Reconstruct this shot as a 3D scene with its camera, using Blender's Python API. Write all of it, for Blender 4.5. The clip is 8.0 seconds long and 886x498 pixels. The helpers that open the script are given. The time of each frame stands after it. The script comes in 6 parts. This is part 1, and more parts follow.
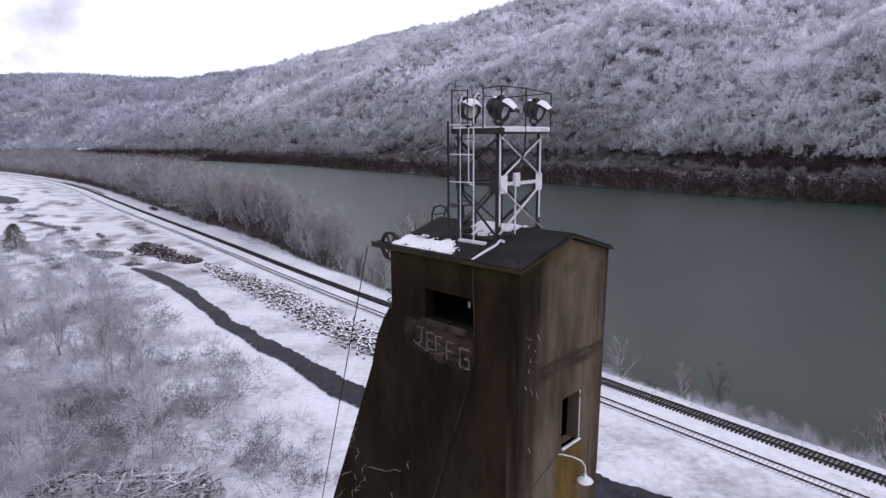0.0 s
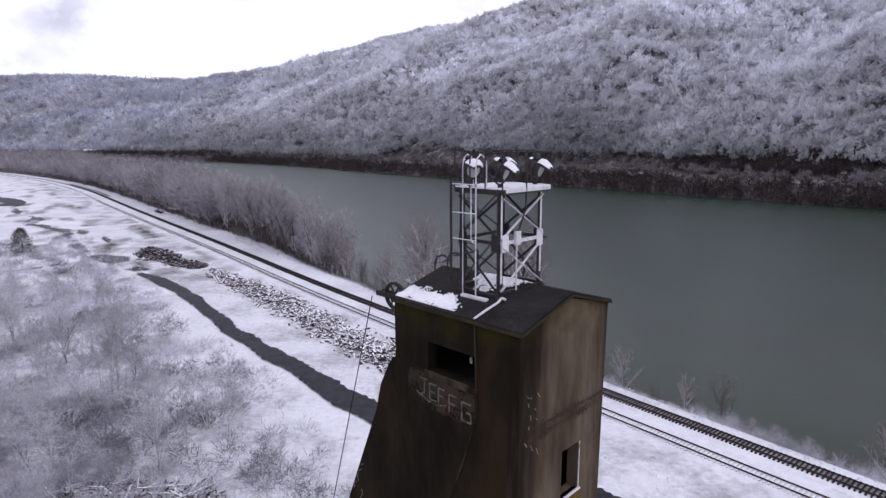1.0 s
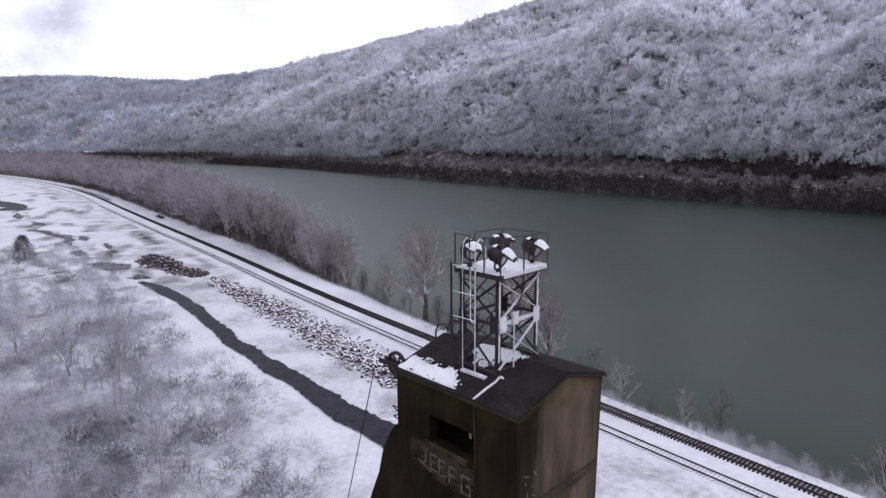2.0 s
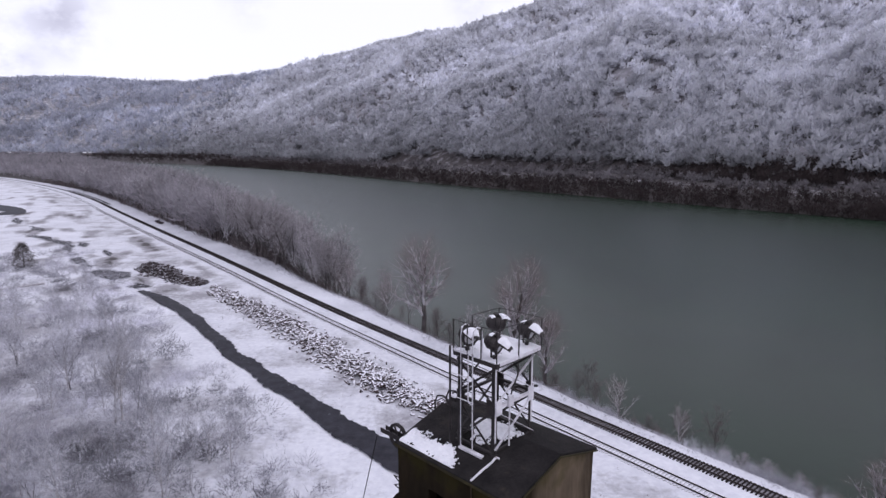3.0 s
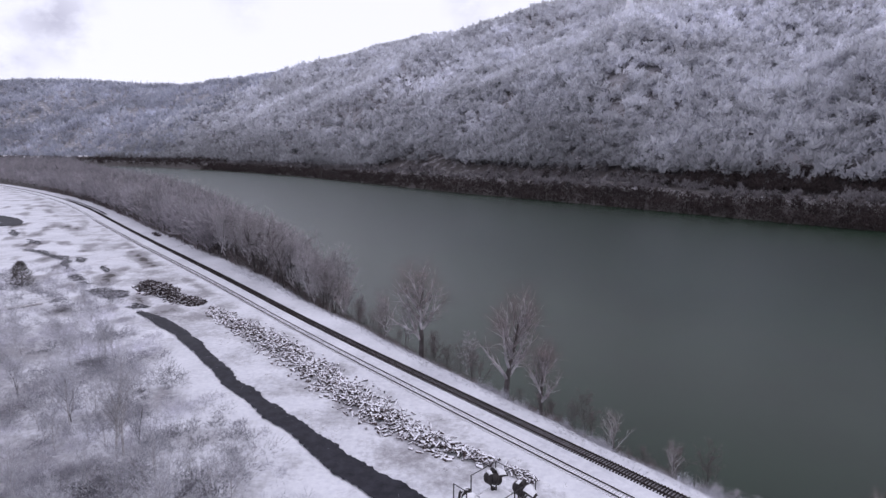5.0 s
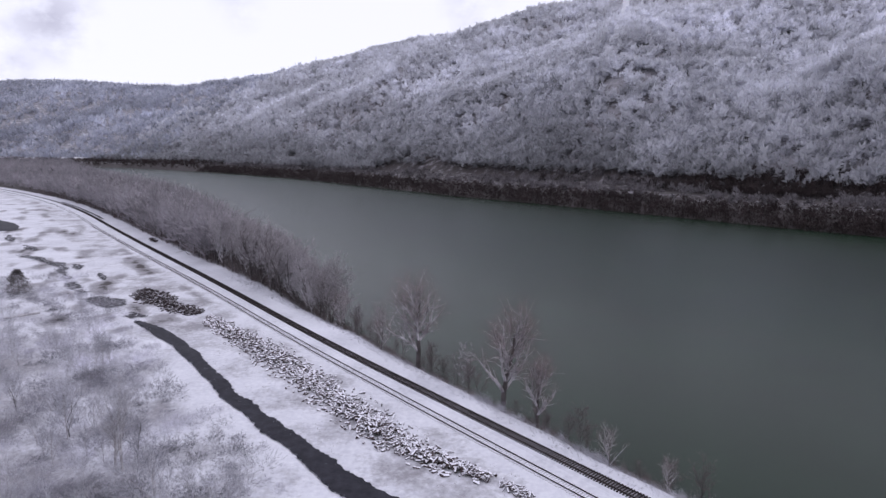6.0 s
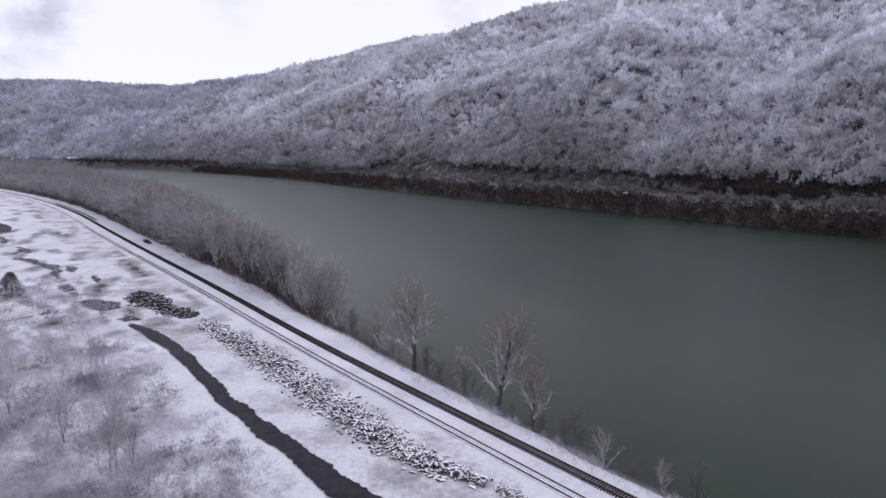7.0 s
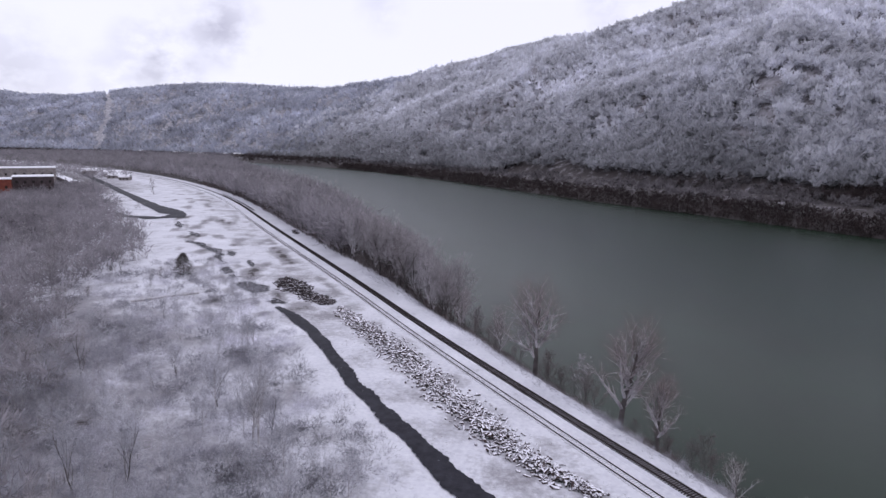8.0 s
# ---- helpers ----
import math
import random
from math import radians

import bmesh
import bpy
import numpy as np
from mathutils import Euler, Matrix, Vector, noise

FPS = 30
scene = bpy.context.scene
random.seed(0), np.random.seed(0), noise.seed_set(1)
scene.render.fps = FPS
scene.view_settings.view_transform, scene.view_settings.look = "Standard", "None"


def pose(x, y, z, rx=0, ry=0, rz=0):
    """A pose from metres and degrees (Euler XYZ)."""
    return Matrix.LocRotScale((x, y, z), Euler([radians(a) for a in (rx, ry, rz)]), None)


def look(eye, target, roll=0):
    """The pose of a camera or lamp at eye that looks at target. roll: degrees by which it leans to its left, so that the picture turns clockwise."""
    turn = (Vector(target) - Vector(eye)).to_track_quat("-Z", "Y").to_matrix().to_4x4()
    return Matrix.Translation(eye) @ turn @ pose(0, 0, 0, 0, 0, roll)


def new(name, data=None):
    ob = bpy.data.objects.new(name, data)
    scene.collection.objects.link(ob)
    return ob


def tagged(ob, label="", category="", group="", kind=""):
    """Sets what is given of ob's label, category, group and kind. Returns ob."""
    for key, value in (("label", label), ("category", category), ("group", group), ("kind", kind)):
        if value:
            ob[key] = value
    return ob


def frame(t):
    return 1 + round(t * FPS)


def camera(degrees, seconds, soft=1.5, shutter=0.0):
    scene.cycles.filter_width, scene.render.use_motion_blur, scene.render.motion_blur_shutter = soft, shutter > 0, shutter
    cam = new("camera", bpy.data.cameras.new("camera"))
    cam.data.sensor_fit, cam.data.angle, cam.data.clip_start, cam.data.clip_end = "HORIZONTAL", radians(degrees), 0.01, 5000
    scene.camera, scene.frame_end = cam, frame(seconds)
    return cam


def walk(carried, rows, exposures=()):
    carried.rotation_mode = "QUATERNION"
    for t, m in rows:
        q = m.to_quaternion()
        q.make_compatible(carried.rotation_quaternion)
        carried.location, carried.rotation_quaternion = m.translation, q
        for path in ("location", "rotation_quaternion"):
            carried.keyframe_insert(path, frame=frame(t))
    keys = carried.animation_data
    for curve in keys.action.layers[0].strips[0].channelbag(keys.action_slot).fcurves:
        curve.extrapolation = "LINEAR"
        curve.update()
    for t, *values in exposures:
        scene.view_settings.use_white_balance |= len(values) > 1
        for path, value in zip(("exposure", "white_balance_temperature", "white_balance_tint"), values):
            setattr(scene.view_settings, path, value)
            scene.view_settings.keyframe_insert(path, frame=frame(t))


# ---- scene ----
cam = camera(74.1, 8.0, soft=1.45)
PATH = [
    (0, (-0.804, 4.792, 37.626), (-0.807, 7.741, 37.075), -0.5),
    (0.5, (-0.774, 4.748, 38.099), (-0.788, 7.698, 37.550), -0.4),
    (1, (-0.754, 4.677, 39.272), (-0.778, 7.626, 38.726), -0.4),
    (1.5, (-0.742, 4.608, 40.437), (-0.769, 7.559, 39.894), -0.4),
    (3, (-0.753, 3.920, 44.526), (-0.771, 6.872, 43.991), -0.2),
    (3.5, (-0.753, 3.901, 45.924), (-0.766, 6.854, 45.392), -0.2),
    (4, (-0.856, 3.796, 47.477), (-0.864, 6.748, 46.946), -0.2),
    (4.5, (-0.870, 3.683, 48.910), (-0.874, 6.636, 48.381), -0.2),
    (6, (-0.947, 3.093, 53.287), (-0.930, 6.048, 52.767), -0.1),
    (6.5, (-1.014, 3.150, 53.867), (-0.982, 6.104, 53.347), -0.1),
    (7, (-1.068, 3.113, 54.148), (-1.026, 6.067, 53.627), -0.1),
    (7.5, (-0.918, 3.204, 54.339), (-0.876, 6.158, 53.814), -0.2),
    (7.6, (-0.888, 3.153, 54.365), (-0.909, 6.106, 53.841), -0.1),
    (7.7, (-0.852, 3.037, 54.390), (-0.982, 5.989, 53.865), 0.1),
    (7.8, (-0.780, 2.853, 54.416), (-1.068, 5.793, 53.895), 0.3),
    (7.9, (-0.645, 2.592, 54.443), (-1.113, 5.511, 53.923), 0.5),
    (8, (-0.458, 2.276, 54.470), (-1.070, 5.166, 53.950), 0.8),
]
walk(cam, [(t, look(eye, target, roll)) for t, eye, target, roll in PATH], [(0, 0.16), (1.5, 0.11), (3.5, 0.02), (6.5, -0.02), (8, -0.06)])


# ---- light ----
SUN_AZ, SUN_EL = radians(118), radians(34)      # from the right and a little behind
world = bpy.data.worlds.new("world")
scene.world = world
world.use_nodes = True
wn, wl = world.node_tree.nodes, world.node_tree.links
wn.clear()
w_out = wn.new("ShaderNodeOutputWorld")
w_bg = wn.new("ShaderNodeBackground")
w_sky = wn.new("ShaderNodeTexSky")
w_sky.sky_type, w_sky.sun_disc = "NISHITA", False
w_sky.sun_elevation, w_sky.sun_rotation = SUN_EL, SUN_AZ
w_dim = wn.new("ShaderNodeVectorMath")
w_dim.operation = "SCALE"
w_dim.inputs["Scale"].default_value = 0.10
w_co = wn.new("ShaderNodeTexCoord")
w_map = wn.new("ShaderNodeMapping")
w_map.inputs["Scale"].default_value = (1.0, 1.0, 1.5)
w_noise = wn.new("ShaderNodeTexNoise")
w_noise.inputs["Scale"].default_value = 16.0
w_noise.inputs["Detail"].default_value = 6.0
w_noise.inputs["Roughness"].default_value = 0.56
w_ramp = wn.new("ShaderNodeValToRGB")
w_ramp.color_ramp.elements[0].position, w_ramp.color_ramp.elements[0].color = 0.0, (1.04, 1.03, 1.22, 1)
w_ramp.color_ramp.elements[1].position, w_ramp.color_ramp.elements[1].color = 1.0, (0.56, 0.54, 0.70, 1)
# drifting grey cloud scraps: direction, width, weight
cloud_sum = None
for where, wide, weight in (((-0.524, 0.835, 0.169), 0.075, 0.9), ((-0.597, 0.793, 0.118), 0.085, 0.9), ((-0.735, 0.672, 0.085), 0.11, 0.55), ((-0.640, 0.762, 0.085), 0.07, 0.5),
                            ((0.052, 0.976, 0.213), 0.06, 0.5), ((-0.30, 0.93, 0.21), 0.05, 0.35), ((0.5, -0.8, 0.4), 0.4, 0.5), ((0.9, 0.2, 0.5), 0.35, 0.4), ((-0.9, -0.3, 0.45), 0.4, 0.5)):
    w_far = wn.new("ShaderNodeVectorMath")
    w_far.operation = "DISTANCE"
    w_far.inputs[1].default_value = where
    wl.new(w_co.outputs["Generated"], w_far.inputs[0])
    w_soft = wn.new("ShaderNodeMapRange")
    w_soft.inputs["From Min"].default_value, w_soft.inputs["From Max"].default_value = 0.0, wide
    w_soft.inputs["To Min"].default_value, w_soft.inputs["To Max"].default_value = weight, 0.0
    wl.new(w_far.outputs["Value"], w_soft.inputs["Value"])
    if cloud_sum is None:
        cloud_sum = w_soft.outputs["Result"]
    else:
        w_top = wn.new("ShaderNodeMath")
        w_top.operation = "MAXIMUM"
        wl.new(cloud_sum, w_top.inputs[0])
        wl.new(w_soft.outputs["Result"], w_top.inputs[1])
        cloud_sum = w_top.outputs[0]
w_cut = wn.new("ShaderNodeMapRange")
w_cut.inputs["From Min"].default_value, w_cut.inputs["From Max"].default_value = 0.36, 0.62
wl.new(w_noise.outputs["Fac"], w_cut.inputs["Value"])
w_cloud = wn.new("ShaderNodeMath")
w_cloud.operation = "MULTIPLY"
wl.new(cloud_sum, w_cloud.inputs[0])
wl.new(w_cut.outputs["Result"], w_cloud.inputs[1])
w_mix = wn.new("ShaderNodeMixRGB")
w_mix.inputs["Fac"].default_value = 0.9
wl.new(w_co.outputs["Generated"], w_map.inputs["Vector"])
wl.new(w_map.outputs["Vector"], w_noise.inputs["Vector"])
wl.new(w_cloud.outputs[0], w_ramp.inputs["Fac"])
wl.new(w_sky.outputs["Color"], w_dim.inputs[0])
wl.new(w_dim.outputs["Vector"], w_mix.inputs["Color1"])
wl.new(w_ramp.outputs["Color"], w_mix.inputs["Color2"])
wl.new(w_mix.outputs["Color"], w_bg.inputs["Color"])
w_bg.inputs["Strength"].default_value = 1.0
wl.new(w_bg.outputs["Background"], w_out.inputs["Surface"])
sun = new("sun", bpy.data.lights.new("sun", "SUN"))
sun.data.energy, sun.data.angle, sun.data.color = 0.35, radians(25), (0.98, 0.97, 1.0)
sun.matrix_world = look((math.sin(SUN_AZ) * 100 * math.cos(SUN_EL), math.cos(SUN_AZ) * 100 * math.cos(SUN_EL), 100 * math.sin(SUN_EL)), (0, 0, 0))


# The plan below is drawn in units of 1.5 m; to_metres() at the end turns it into metres.
UNIT = 1.5


# ---- materials ----
def surface(name, dark, light, scale=1.0, rough=0.85, bump=0.3, spots=None, spot_at=0.6, spot_scale=0.25,
            snow=0.0, metal=0.0, streak=1.0, vary=0.0, spec=0.3, fine=9.0, snow_edge=0.35, spot_edge=0.06, see_through=0.0):
    """A worn surface: two scales of grain, a third colour in spots, snow on what faces up, a shift from piece to piece."""
    m = bpy.data.materials.new(name)
    m.use_nodes = True
    nt = m.node_tree
    n, ln = nt.nodes, nt.links
    p = n["Principled BSDF"]
    geo = n.new("ShaderNodeNewGeometry")
    mp = n.new("ShaderNodeMapping")
    mp.inputs["Scale"].default_value = (1, 1, streak)
    ln.new(geo.outputs["Position"], mp.inputs["Vector"])

    def noise_at(sc, detail=5.0, rgh=0.6):
        t = n.new("ShaderNodeTexNoise")
        t.inputs["Scale"].default_value, t.inputs["Detail"].default_value, t.inputs["Roughness"].default_value = sc / UNIT, detail, rgh
        ln.new(mp.outputs["Vector"], t.inputs["Vector"])
        return t.outputs["Fac"]

    def ramp(src, a, b, ca, cb):
        r = n.new("ShaderNodeValToRGB")
        r.color_ramp.elements[0].position, r.color_ramp.elements[0].color = a, (*ca, 1)
        r.color_ramp.elements[1].position, r.color_ramp.elements[1].color = b, (*cb, 1)
        ln.new(src, r.inputs["Fac"])
        return r.outputs["Color"]

    def mixed(fac, a, b):
        x = n.new("ShaderNodeMixRGB")
        ln.new(fac, x.inputs["Fac"])
        ln.new(a, x.inputs["Color1"])
        if isinstance(b, tuple):
            x.inputs["Color2"].default_value = (*b, 1)
        else:
            ln.new(b, x.inputs["Color2"])
        return x.outputs["Color"]

    grain = noise_at(scale * fine)
    col = ramp(noise_at(scale), 0.3, 0.7, dark, light)
    x = n.new("ShaderNodeMixRGB")
    x.blend_type = "OVERLAY"
    x.inputs["Fac"].default_value = 0.45
    ln.new(col, x.inputs["Color1"])
    ln.new(grain, x.inputs["Color2"])
    col = x.outputs["Color"]
    if spots:
        col = mixed(ramp(noise_at(spot_scale, 7.0), spot_at, spot_at + spot_edge, (0, 0, 0), (1, 1, 1)), col, spots)
    if vary:
        info = n.new("ShaderNodeObjectInfo")
        sep = n.new("ShaderNodeMath")
        sep.operation = "ADD"
        ln.new(info.outputs["Random"], sep.inputs[0])
        ln.new(geo.outputs["Random Per Island"], sep.inputs[1])
        fr = n.new("ShaderNodeMath")
        fr.operation = "FRACT"
        ln.new(sep.outputs[0], fr.inputs[0])
        mul = n.new("ShaderNodeMixRGB")
        mul.blend_type = "MULTIPLY"
        mul.inputs["Fac"].default_value = 1.0
        ln.new(col, mul.inputs["Color1"])
        ln.new(ramp(fr.outputs[0], 0.0, 1.0, (1 - vary,) * 3, (1 + vary, 1 + vary, 1 + vary)), mul.inputs["Color2"])
        col = mul.outputs["Color"]
    if snow:
        sx = n.new("ShaderNodeSeparateXYZ")
        ln.new(geo.outputs["Normal"], sx.inputs[0])
        ad = n.new("ShaderNodeMath")
        ad.operation = "MULTIPLY_ADD"
        ln.new(noise_at(scale * 2.3), ad.inputs[0])
        ad.inputs[1].default_value = 0.9
        ln.new(sx.outputs["Z"], ad.inputs[2])
        lo = 1.45 - snow
        col = mixed(clamp_ramp(n, ln, ad.outputs[0], lo, lo + snow_edge), col, (0.80, 0.79, 0.85))
    ln.new(col, p.inputs["Base Color"])
    p.inputs["Roughness"].default_value, p.inputs["Metallic"].default_value = rough, metal
    p.inputs["Specular IOR Level"].default_value = spec
    if see_through:
        p.inputs["Alpha"].default_value = 1 - see_through
    if bump:
        b = n.new("ShaderNodeBump")
        b.inputs["Strength"].default_value, b.inputs["Distance"].default_value = bump, 0.05
        ln.new(grain, b.inputs["Height"])
        ln.new(b.outputs["Normal"], p.inputs["Normal"])
    return m


def clamp_ramp(n, ln, src, lo, hi):
    r = n.new("ShaderNodeMapRange")
    r.inputs["From Min"].default_value, r.inputs["From Max"].default_value = lo, hi
    ln.new(src, r.inputs["Value"])
    return r.outputs["Result"]


def ground_material():
    """Snow over dead grass; the attribute 'cover' says how much grass stands through it. Its darkest step is leaf
    litter, and painted trunk shade on the far hill.
    """
    m = surface("snow_ground", (0.53, 0.53, 0.575), (0.70, 0.70, 0.75), 0.10, 0.7, 0.35, fine=14.0)
    n, ln = m.node_tree.nodes, m.node_tree.links
    p = n["Principled BSDF"]
    old = p.inputs["Base Color"].links[0].from_socket
    at = n.new("ShaderNodeAttribute")
    at.attribute_name = "cover"
    geo = n.new("ShaderNodeNewGeometry")
    big, small = n.new("ShaderNodeTexNoise"), n.new("ShaderNodeTexNoise")
    big.inputs["Scale"].default_value, big.inputs["Detail"].default_value, big.inputs["Roughness"].default_value = 0.11 / UNIT, 8.0, 0.62
    small.inputs["Scale"].default_value, small.inputs["Detail"].default_value, small.inputs["Roughness"].default_value = 1.3 / UNIT, 6.0, 0.7
    for t in (big, small):
        ln.new(geo.outputs["Position"], t.inputs["Vector"])
    s1, s2 = n.new("ShaderNodeMath"), n.new("ShaderNodeMath")
    s1.operation = s2.operation = "MULTIPLY_ADD"
    ln.new(small.outputs["Fac"], s1.inputs[0])
    s1.inputs[1].default_value = 0.45
    ln.new(big.outputs["Fac"], s1.inputs[2])
    ln.new(at.outputs["Fac"], s2.inputs[0])
    s2.inputs[1].default_value = 0.42
    ln.new(s1.outputs[0], s2.inputs[2])
    x = n.new("ShaderNodeMixRGB")
    ln.new(clamp_ramp(n, ln, s2.outputs[0], 0.90, 1.12), x.inputs["Fac"])
    ln.new(old, x.inputs["Color1"])
    x.inputs["Color2"].default_value = (0.28, 0.27, 0.29, 1)
    litter_shade = n.new("ShaderNodeMixRGB")
    ln.new(clamp_ramp(n, ln, s2.outputs[0], 1.215, 1.365), litter_shade.inputs["Fac"])
    ln.new(x.outputs["Color"], litter_shade.inputs["Color1"])
    litter_shade.inputs["Color2"].default_value = (0.045, 0.037, 0.037, 1)
    ln.new(litter_shade.outputs["Color"], p.inputs["Base Color"])
    return m


def tone_by_tree(m):
    """Multiplies the colour by the attribute 'tone', which each tree of a wood has for itself."""
    n, ln = m.node_tree.nodes, m.node_tree.links
    p = n["Principled BSDF"]
    old = p.inputs["Base Color"].links[0].from_socket
    at = n.new("ShaderNodeAttribute")
    at.attribute_name = "tone"
    x = n.new("ShaderNodeMixRGB")
    x.blend_type = "MULTIPLY"
    x.inputs["Fac"].default_value = 1.0
    ln.new(old, x.inputs["Color1"])
    ln.new(at.outputs["Color"], x.inputs["Color2"])
    ln.new(x.outputs["Color"], p.inputs["Base Color"])


def airy(m, through_light=0.5, clear=0.25):
    """Fine twigs: part of the light goes through the spray, part of the view too."""
    n, ln = m.node_tree.nodes, m.node_tree.links
    p = n["Principled BSDF"]
    out = next(x for x in n if x.type == "OUTPUT_MATERIAL")
    tl, tr = n.new("ShaderNodeBsdfTranslucent"), n.new("ShaderNodeBsdfTransparent")
    ln.new(p.inputs["Base Color"].links[0].from_socket, tl.inputs["Color"])
    a, b = n.new("ShaderNodeMixShader"), n.new("ShaderNodeMixShader")
    a.inputs[0].default_value, b.inputs[0].default_value = through_light, clear
    ln.new(p.outputs[0], a.inputs[1])
    ln.new(tl.outputs[0], a.inputs[2])
    ln.new(a.outputs[0], b.inputs[1])
    ln.new(tr.outputs[0], b.inputs[2])
    ln.new(b.outputs[0], out.inputs["Surface"])


M_GROUND = ground_material()
M_WATER = surface("river_water", (0.0058, 0.0155, 0.0075), (0.0112, 0.0265, 0.0140), 0.018, 0.25, 0.0, fine=6.0, spec=0.17)
wb = M_WATER.node_tree.nodes.new("ShaderNodeBump")
wt = M_WATER.node_tree.nodes.new("ShaderNodeTexNoise")
wt.inputs["Scale"].default_value, wt.inputs["Detail"].default_value = 0.8 / UNIT, 6.0
wb.inputs["Strength"].default_value, wb.inputs["Distance"].default_value = 0.24, 0.16
wg = M_WATER.node_tree.nodes.new("ShaderNodeNewGeometry")
M_WATER.node_tree.links.new(wg.outputs["Position"], wt.inputs["Vector"])
M_WATER.node_tree.links.new(wt.outputs["Fac"], wb.inputs["Height"])
M_WATER.node_tree.links.new(wb.outputs["Normal"], M_WATER.node_tree.nodes["Principled BSDF"].inputs["Normal"])
M_ROAD = surface("wet_asphalt", (0.009, 0.009, 0.014), (0.034, 0.033, 0.044), 0.8, 0.6, 0.4, spots=(0.52, 0.52, 0.57), spot_at=0.68, spot_scale=1.0, spot_edge=0.10, spec=0.15)
M_THAW = surface("wet_thawed_ground", (0.02, 0.019, 0.024), (0.06, 0.056, 0.064), 0.6, 0.7, 0.4, spots=(0.56, 0.56, 0.61), spot_at=0.53, spot_scale=2.0, spot_edge=0.10, spec=0.15)
M_BALLAST = surface("snow_dusted_ballast", (0.075, 0.068, 0.075), (0.33, 0.315, 0.34), 2.2, 0.95, 0.8, fine=5.0)
M_TIE = surface("creosoted_timber", (0.016, 0.0135, 0.0145), (0.045, 0.037, 0.038), 3.0, 0.95, 0.4, vary=0.35, spec=0.08)
M_TIE_SNOW = surface("snowy_timber", (0.04, 0.034, 0.036), (0.10, 0.085, 0.085), 3.0, 0.9, 0.4, vary=0.3, snow=0.66, snow_edge=0.6)
M_RAIL = surface("rusty_rail", (0.020, 0.015, 0.015), (0.042, 0.031, 0.030), 4.0, 0.6, 0.2, metal=0.2)
M_SCRAP = surface("old_timber_snow", (0.035, 0.026, 0.027), (0.10, 0.072, 0.07), 2.0, 0.9, 0.4, vary=0.4, snow=0.63, snow_edge=0.35)
M_LOG = surface("snow_whitened_poles", (0.20, 0.18, 0.18), (0.42, 0.40, 0.41), 2.0, 0.9, 0.4, vary=0.3, snow=0.95, snow_edge=0.5)
M_SCRAP_D = surface("dark_scrap_timber", (0.020, 0.016, 0.018), (0.065, 0.048, 0.050), 2.0, 0.9, 0.4, vary=0.4, snow=0.26, snow_edge=0.35)
# stained concrete; shade of the window side is put into its darker colour
M_CONC_SHADED = surface("stained_shaded_concrete", (0.006, 0.0048, 0.0034), (0.033, 0.024, 0.0145), 0.6, 0.95, 0.5, spots=(0.034, 0.021, 0.011), spot_at=0.55, spot_scale=0.5, spot_edge=0.15, streak=0.4, fine=12.0, spec=0.08)
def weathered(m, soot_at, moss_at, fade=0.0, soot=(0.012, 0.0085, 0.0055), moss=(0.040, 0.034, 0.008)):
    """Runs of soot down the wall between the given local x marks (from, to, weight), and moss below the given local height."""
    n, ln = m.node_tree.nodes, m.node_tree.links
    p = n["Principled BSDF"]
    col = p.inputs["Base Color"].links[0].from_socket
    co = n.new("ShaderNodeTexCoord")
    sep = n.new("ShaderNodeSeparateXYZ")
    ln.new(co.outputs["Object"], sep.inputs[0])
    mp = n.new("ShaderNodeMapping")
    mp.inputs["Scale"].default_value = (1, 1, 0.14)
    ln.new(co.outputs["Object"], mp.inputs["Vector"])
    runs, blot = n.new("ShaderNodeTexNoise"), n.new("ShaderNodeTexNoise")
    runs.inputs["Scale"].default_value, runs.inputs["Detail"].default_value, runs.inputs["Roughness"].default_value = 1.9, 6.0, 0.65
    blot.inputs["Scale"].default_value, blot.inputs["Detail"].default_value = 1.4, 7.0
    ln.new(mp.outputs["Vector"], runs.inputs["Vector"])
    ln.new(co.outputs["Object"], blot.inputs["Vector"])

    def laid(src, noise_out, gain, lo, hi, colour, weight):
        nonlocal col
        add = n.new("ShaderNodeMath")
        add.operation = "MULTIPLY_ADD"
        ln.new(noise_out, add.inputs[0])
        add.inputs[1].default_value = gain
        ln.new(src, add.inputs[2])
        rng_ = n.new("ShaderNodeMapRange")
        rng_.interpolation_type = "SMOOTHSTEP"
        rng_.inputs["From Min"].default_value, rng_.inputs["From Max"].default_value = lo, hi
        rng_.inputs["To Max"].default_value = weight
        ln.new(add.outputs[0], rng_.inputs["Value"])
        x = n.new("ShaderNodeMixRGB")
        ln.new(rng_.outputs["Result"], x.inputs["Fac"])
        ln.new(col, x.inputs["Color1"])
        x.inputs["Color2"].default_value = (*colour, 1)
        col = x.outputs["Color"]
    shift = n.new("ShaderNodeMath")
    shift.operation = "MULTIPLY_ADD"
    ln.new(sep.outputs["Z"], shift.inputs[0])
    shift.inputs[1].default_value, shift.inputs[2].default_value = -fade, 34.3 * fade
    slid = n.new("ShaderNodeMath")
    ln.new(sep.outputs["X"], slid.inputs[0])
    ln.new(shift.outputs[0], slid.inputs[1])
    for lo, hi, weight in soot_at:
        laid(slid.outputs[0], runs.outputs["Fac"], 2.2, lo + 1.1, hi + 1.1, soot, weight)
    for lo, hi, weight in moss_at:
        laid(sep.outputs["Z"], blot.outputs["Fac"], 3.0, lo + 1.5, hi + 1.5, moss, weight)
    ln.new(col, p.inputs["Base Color"])


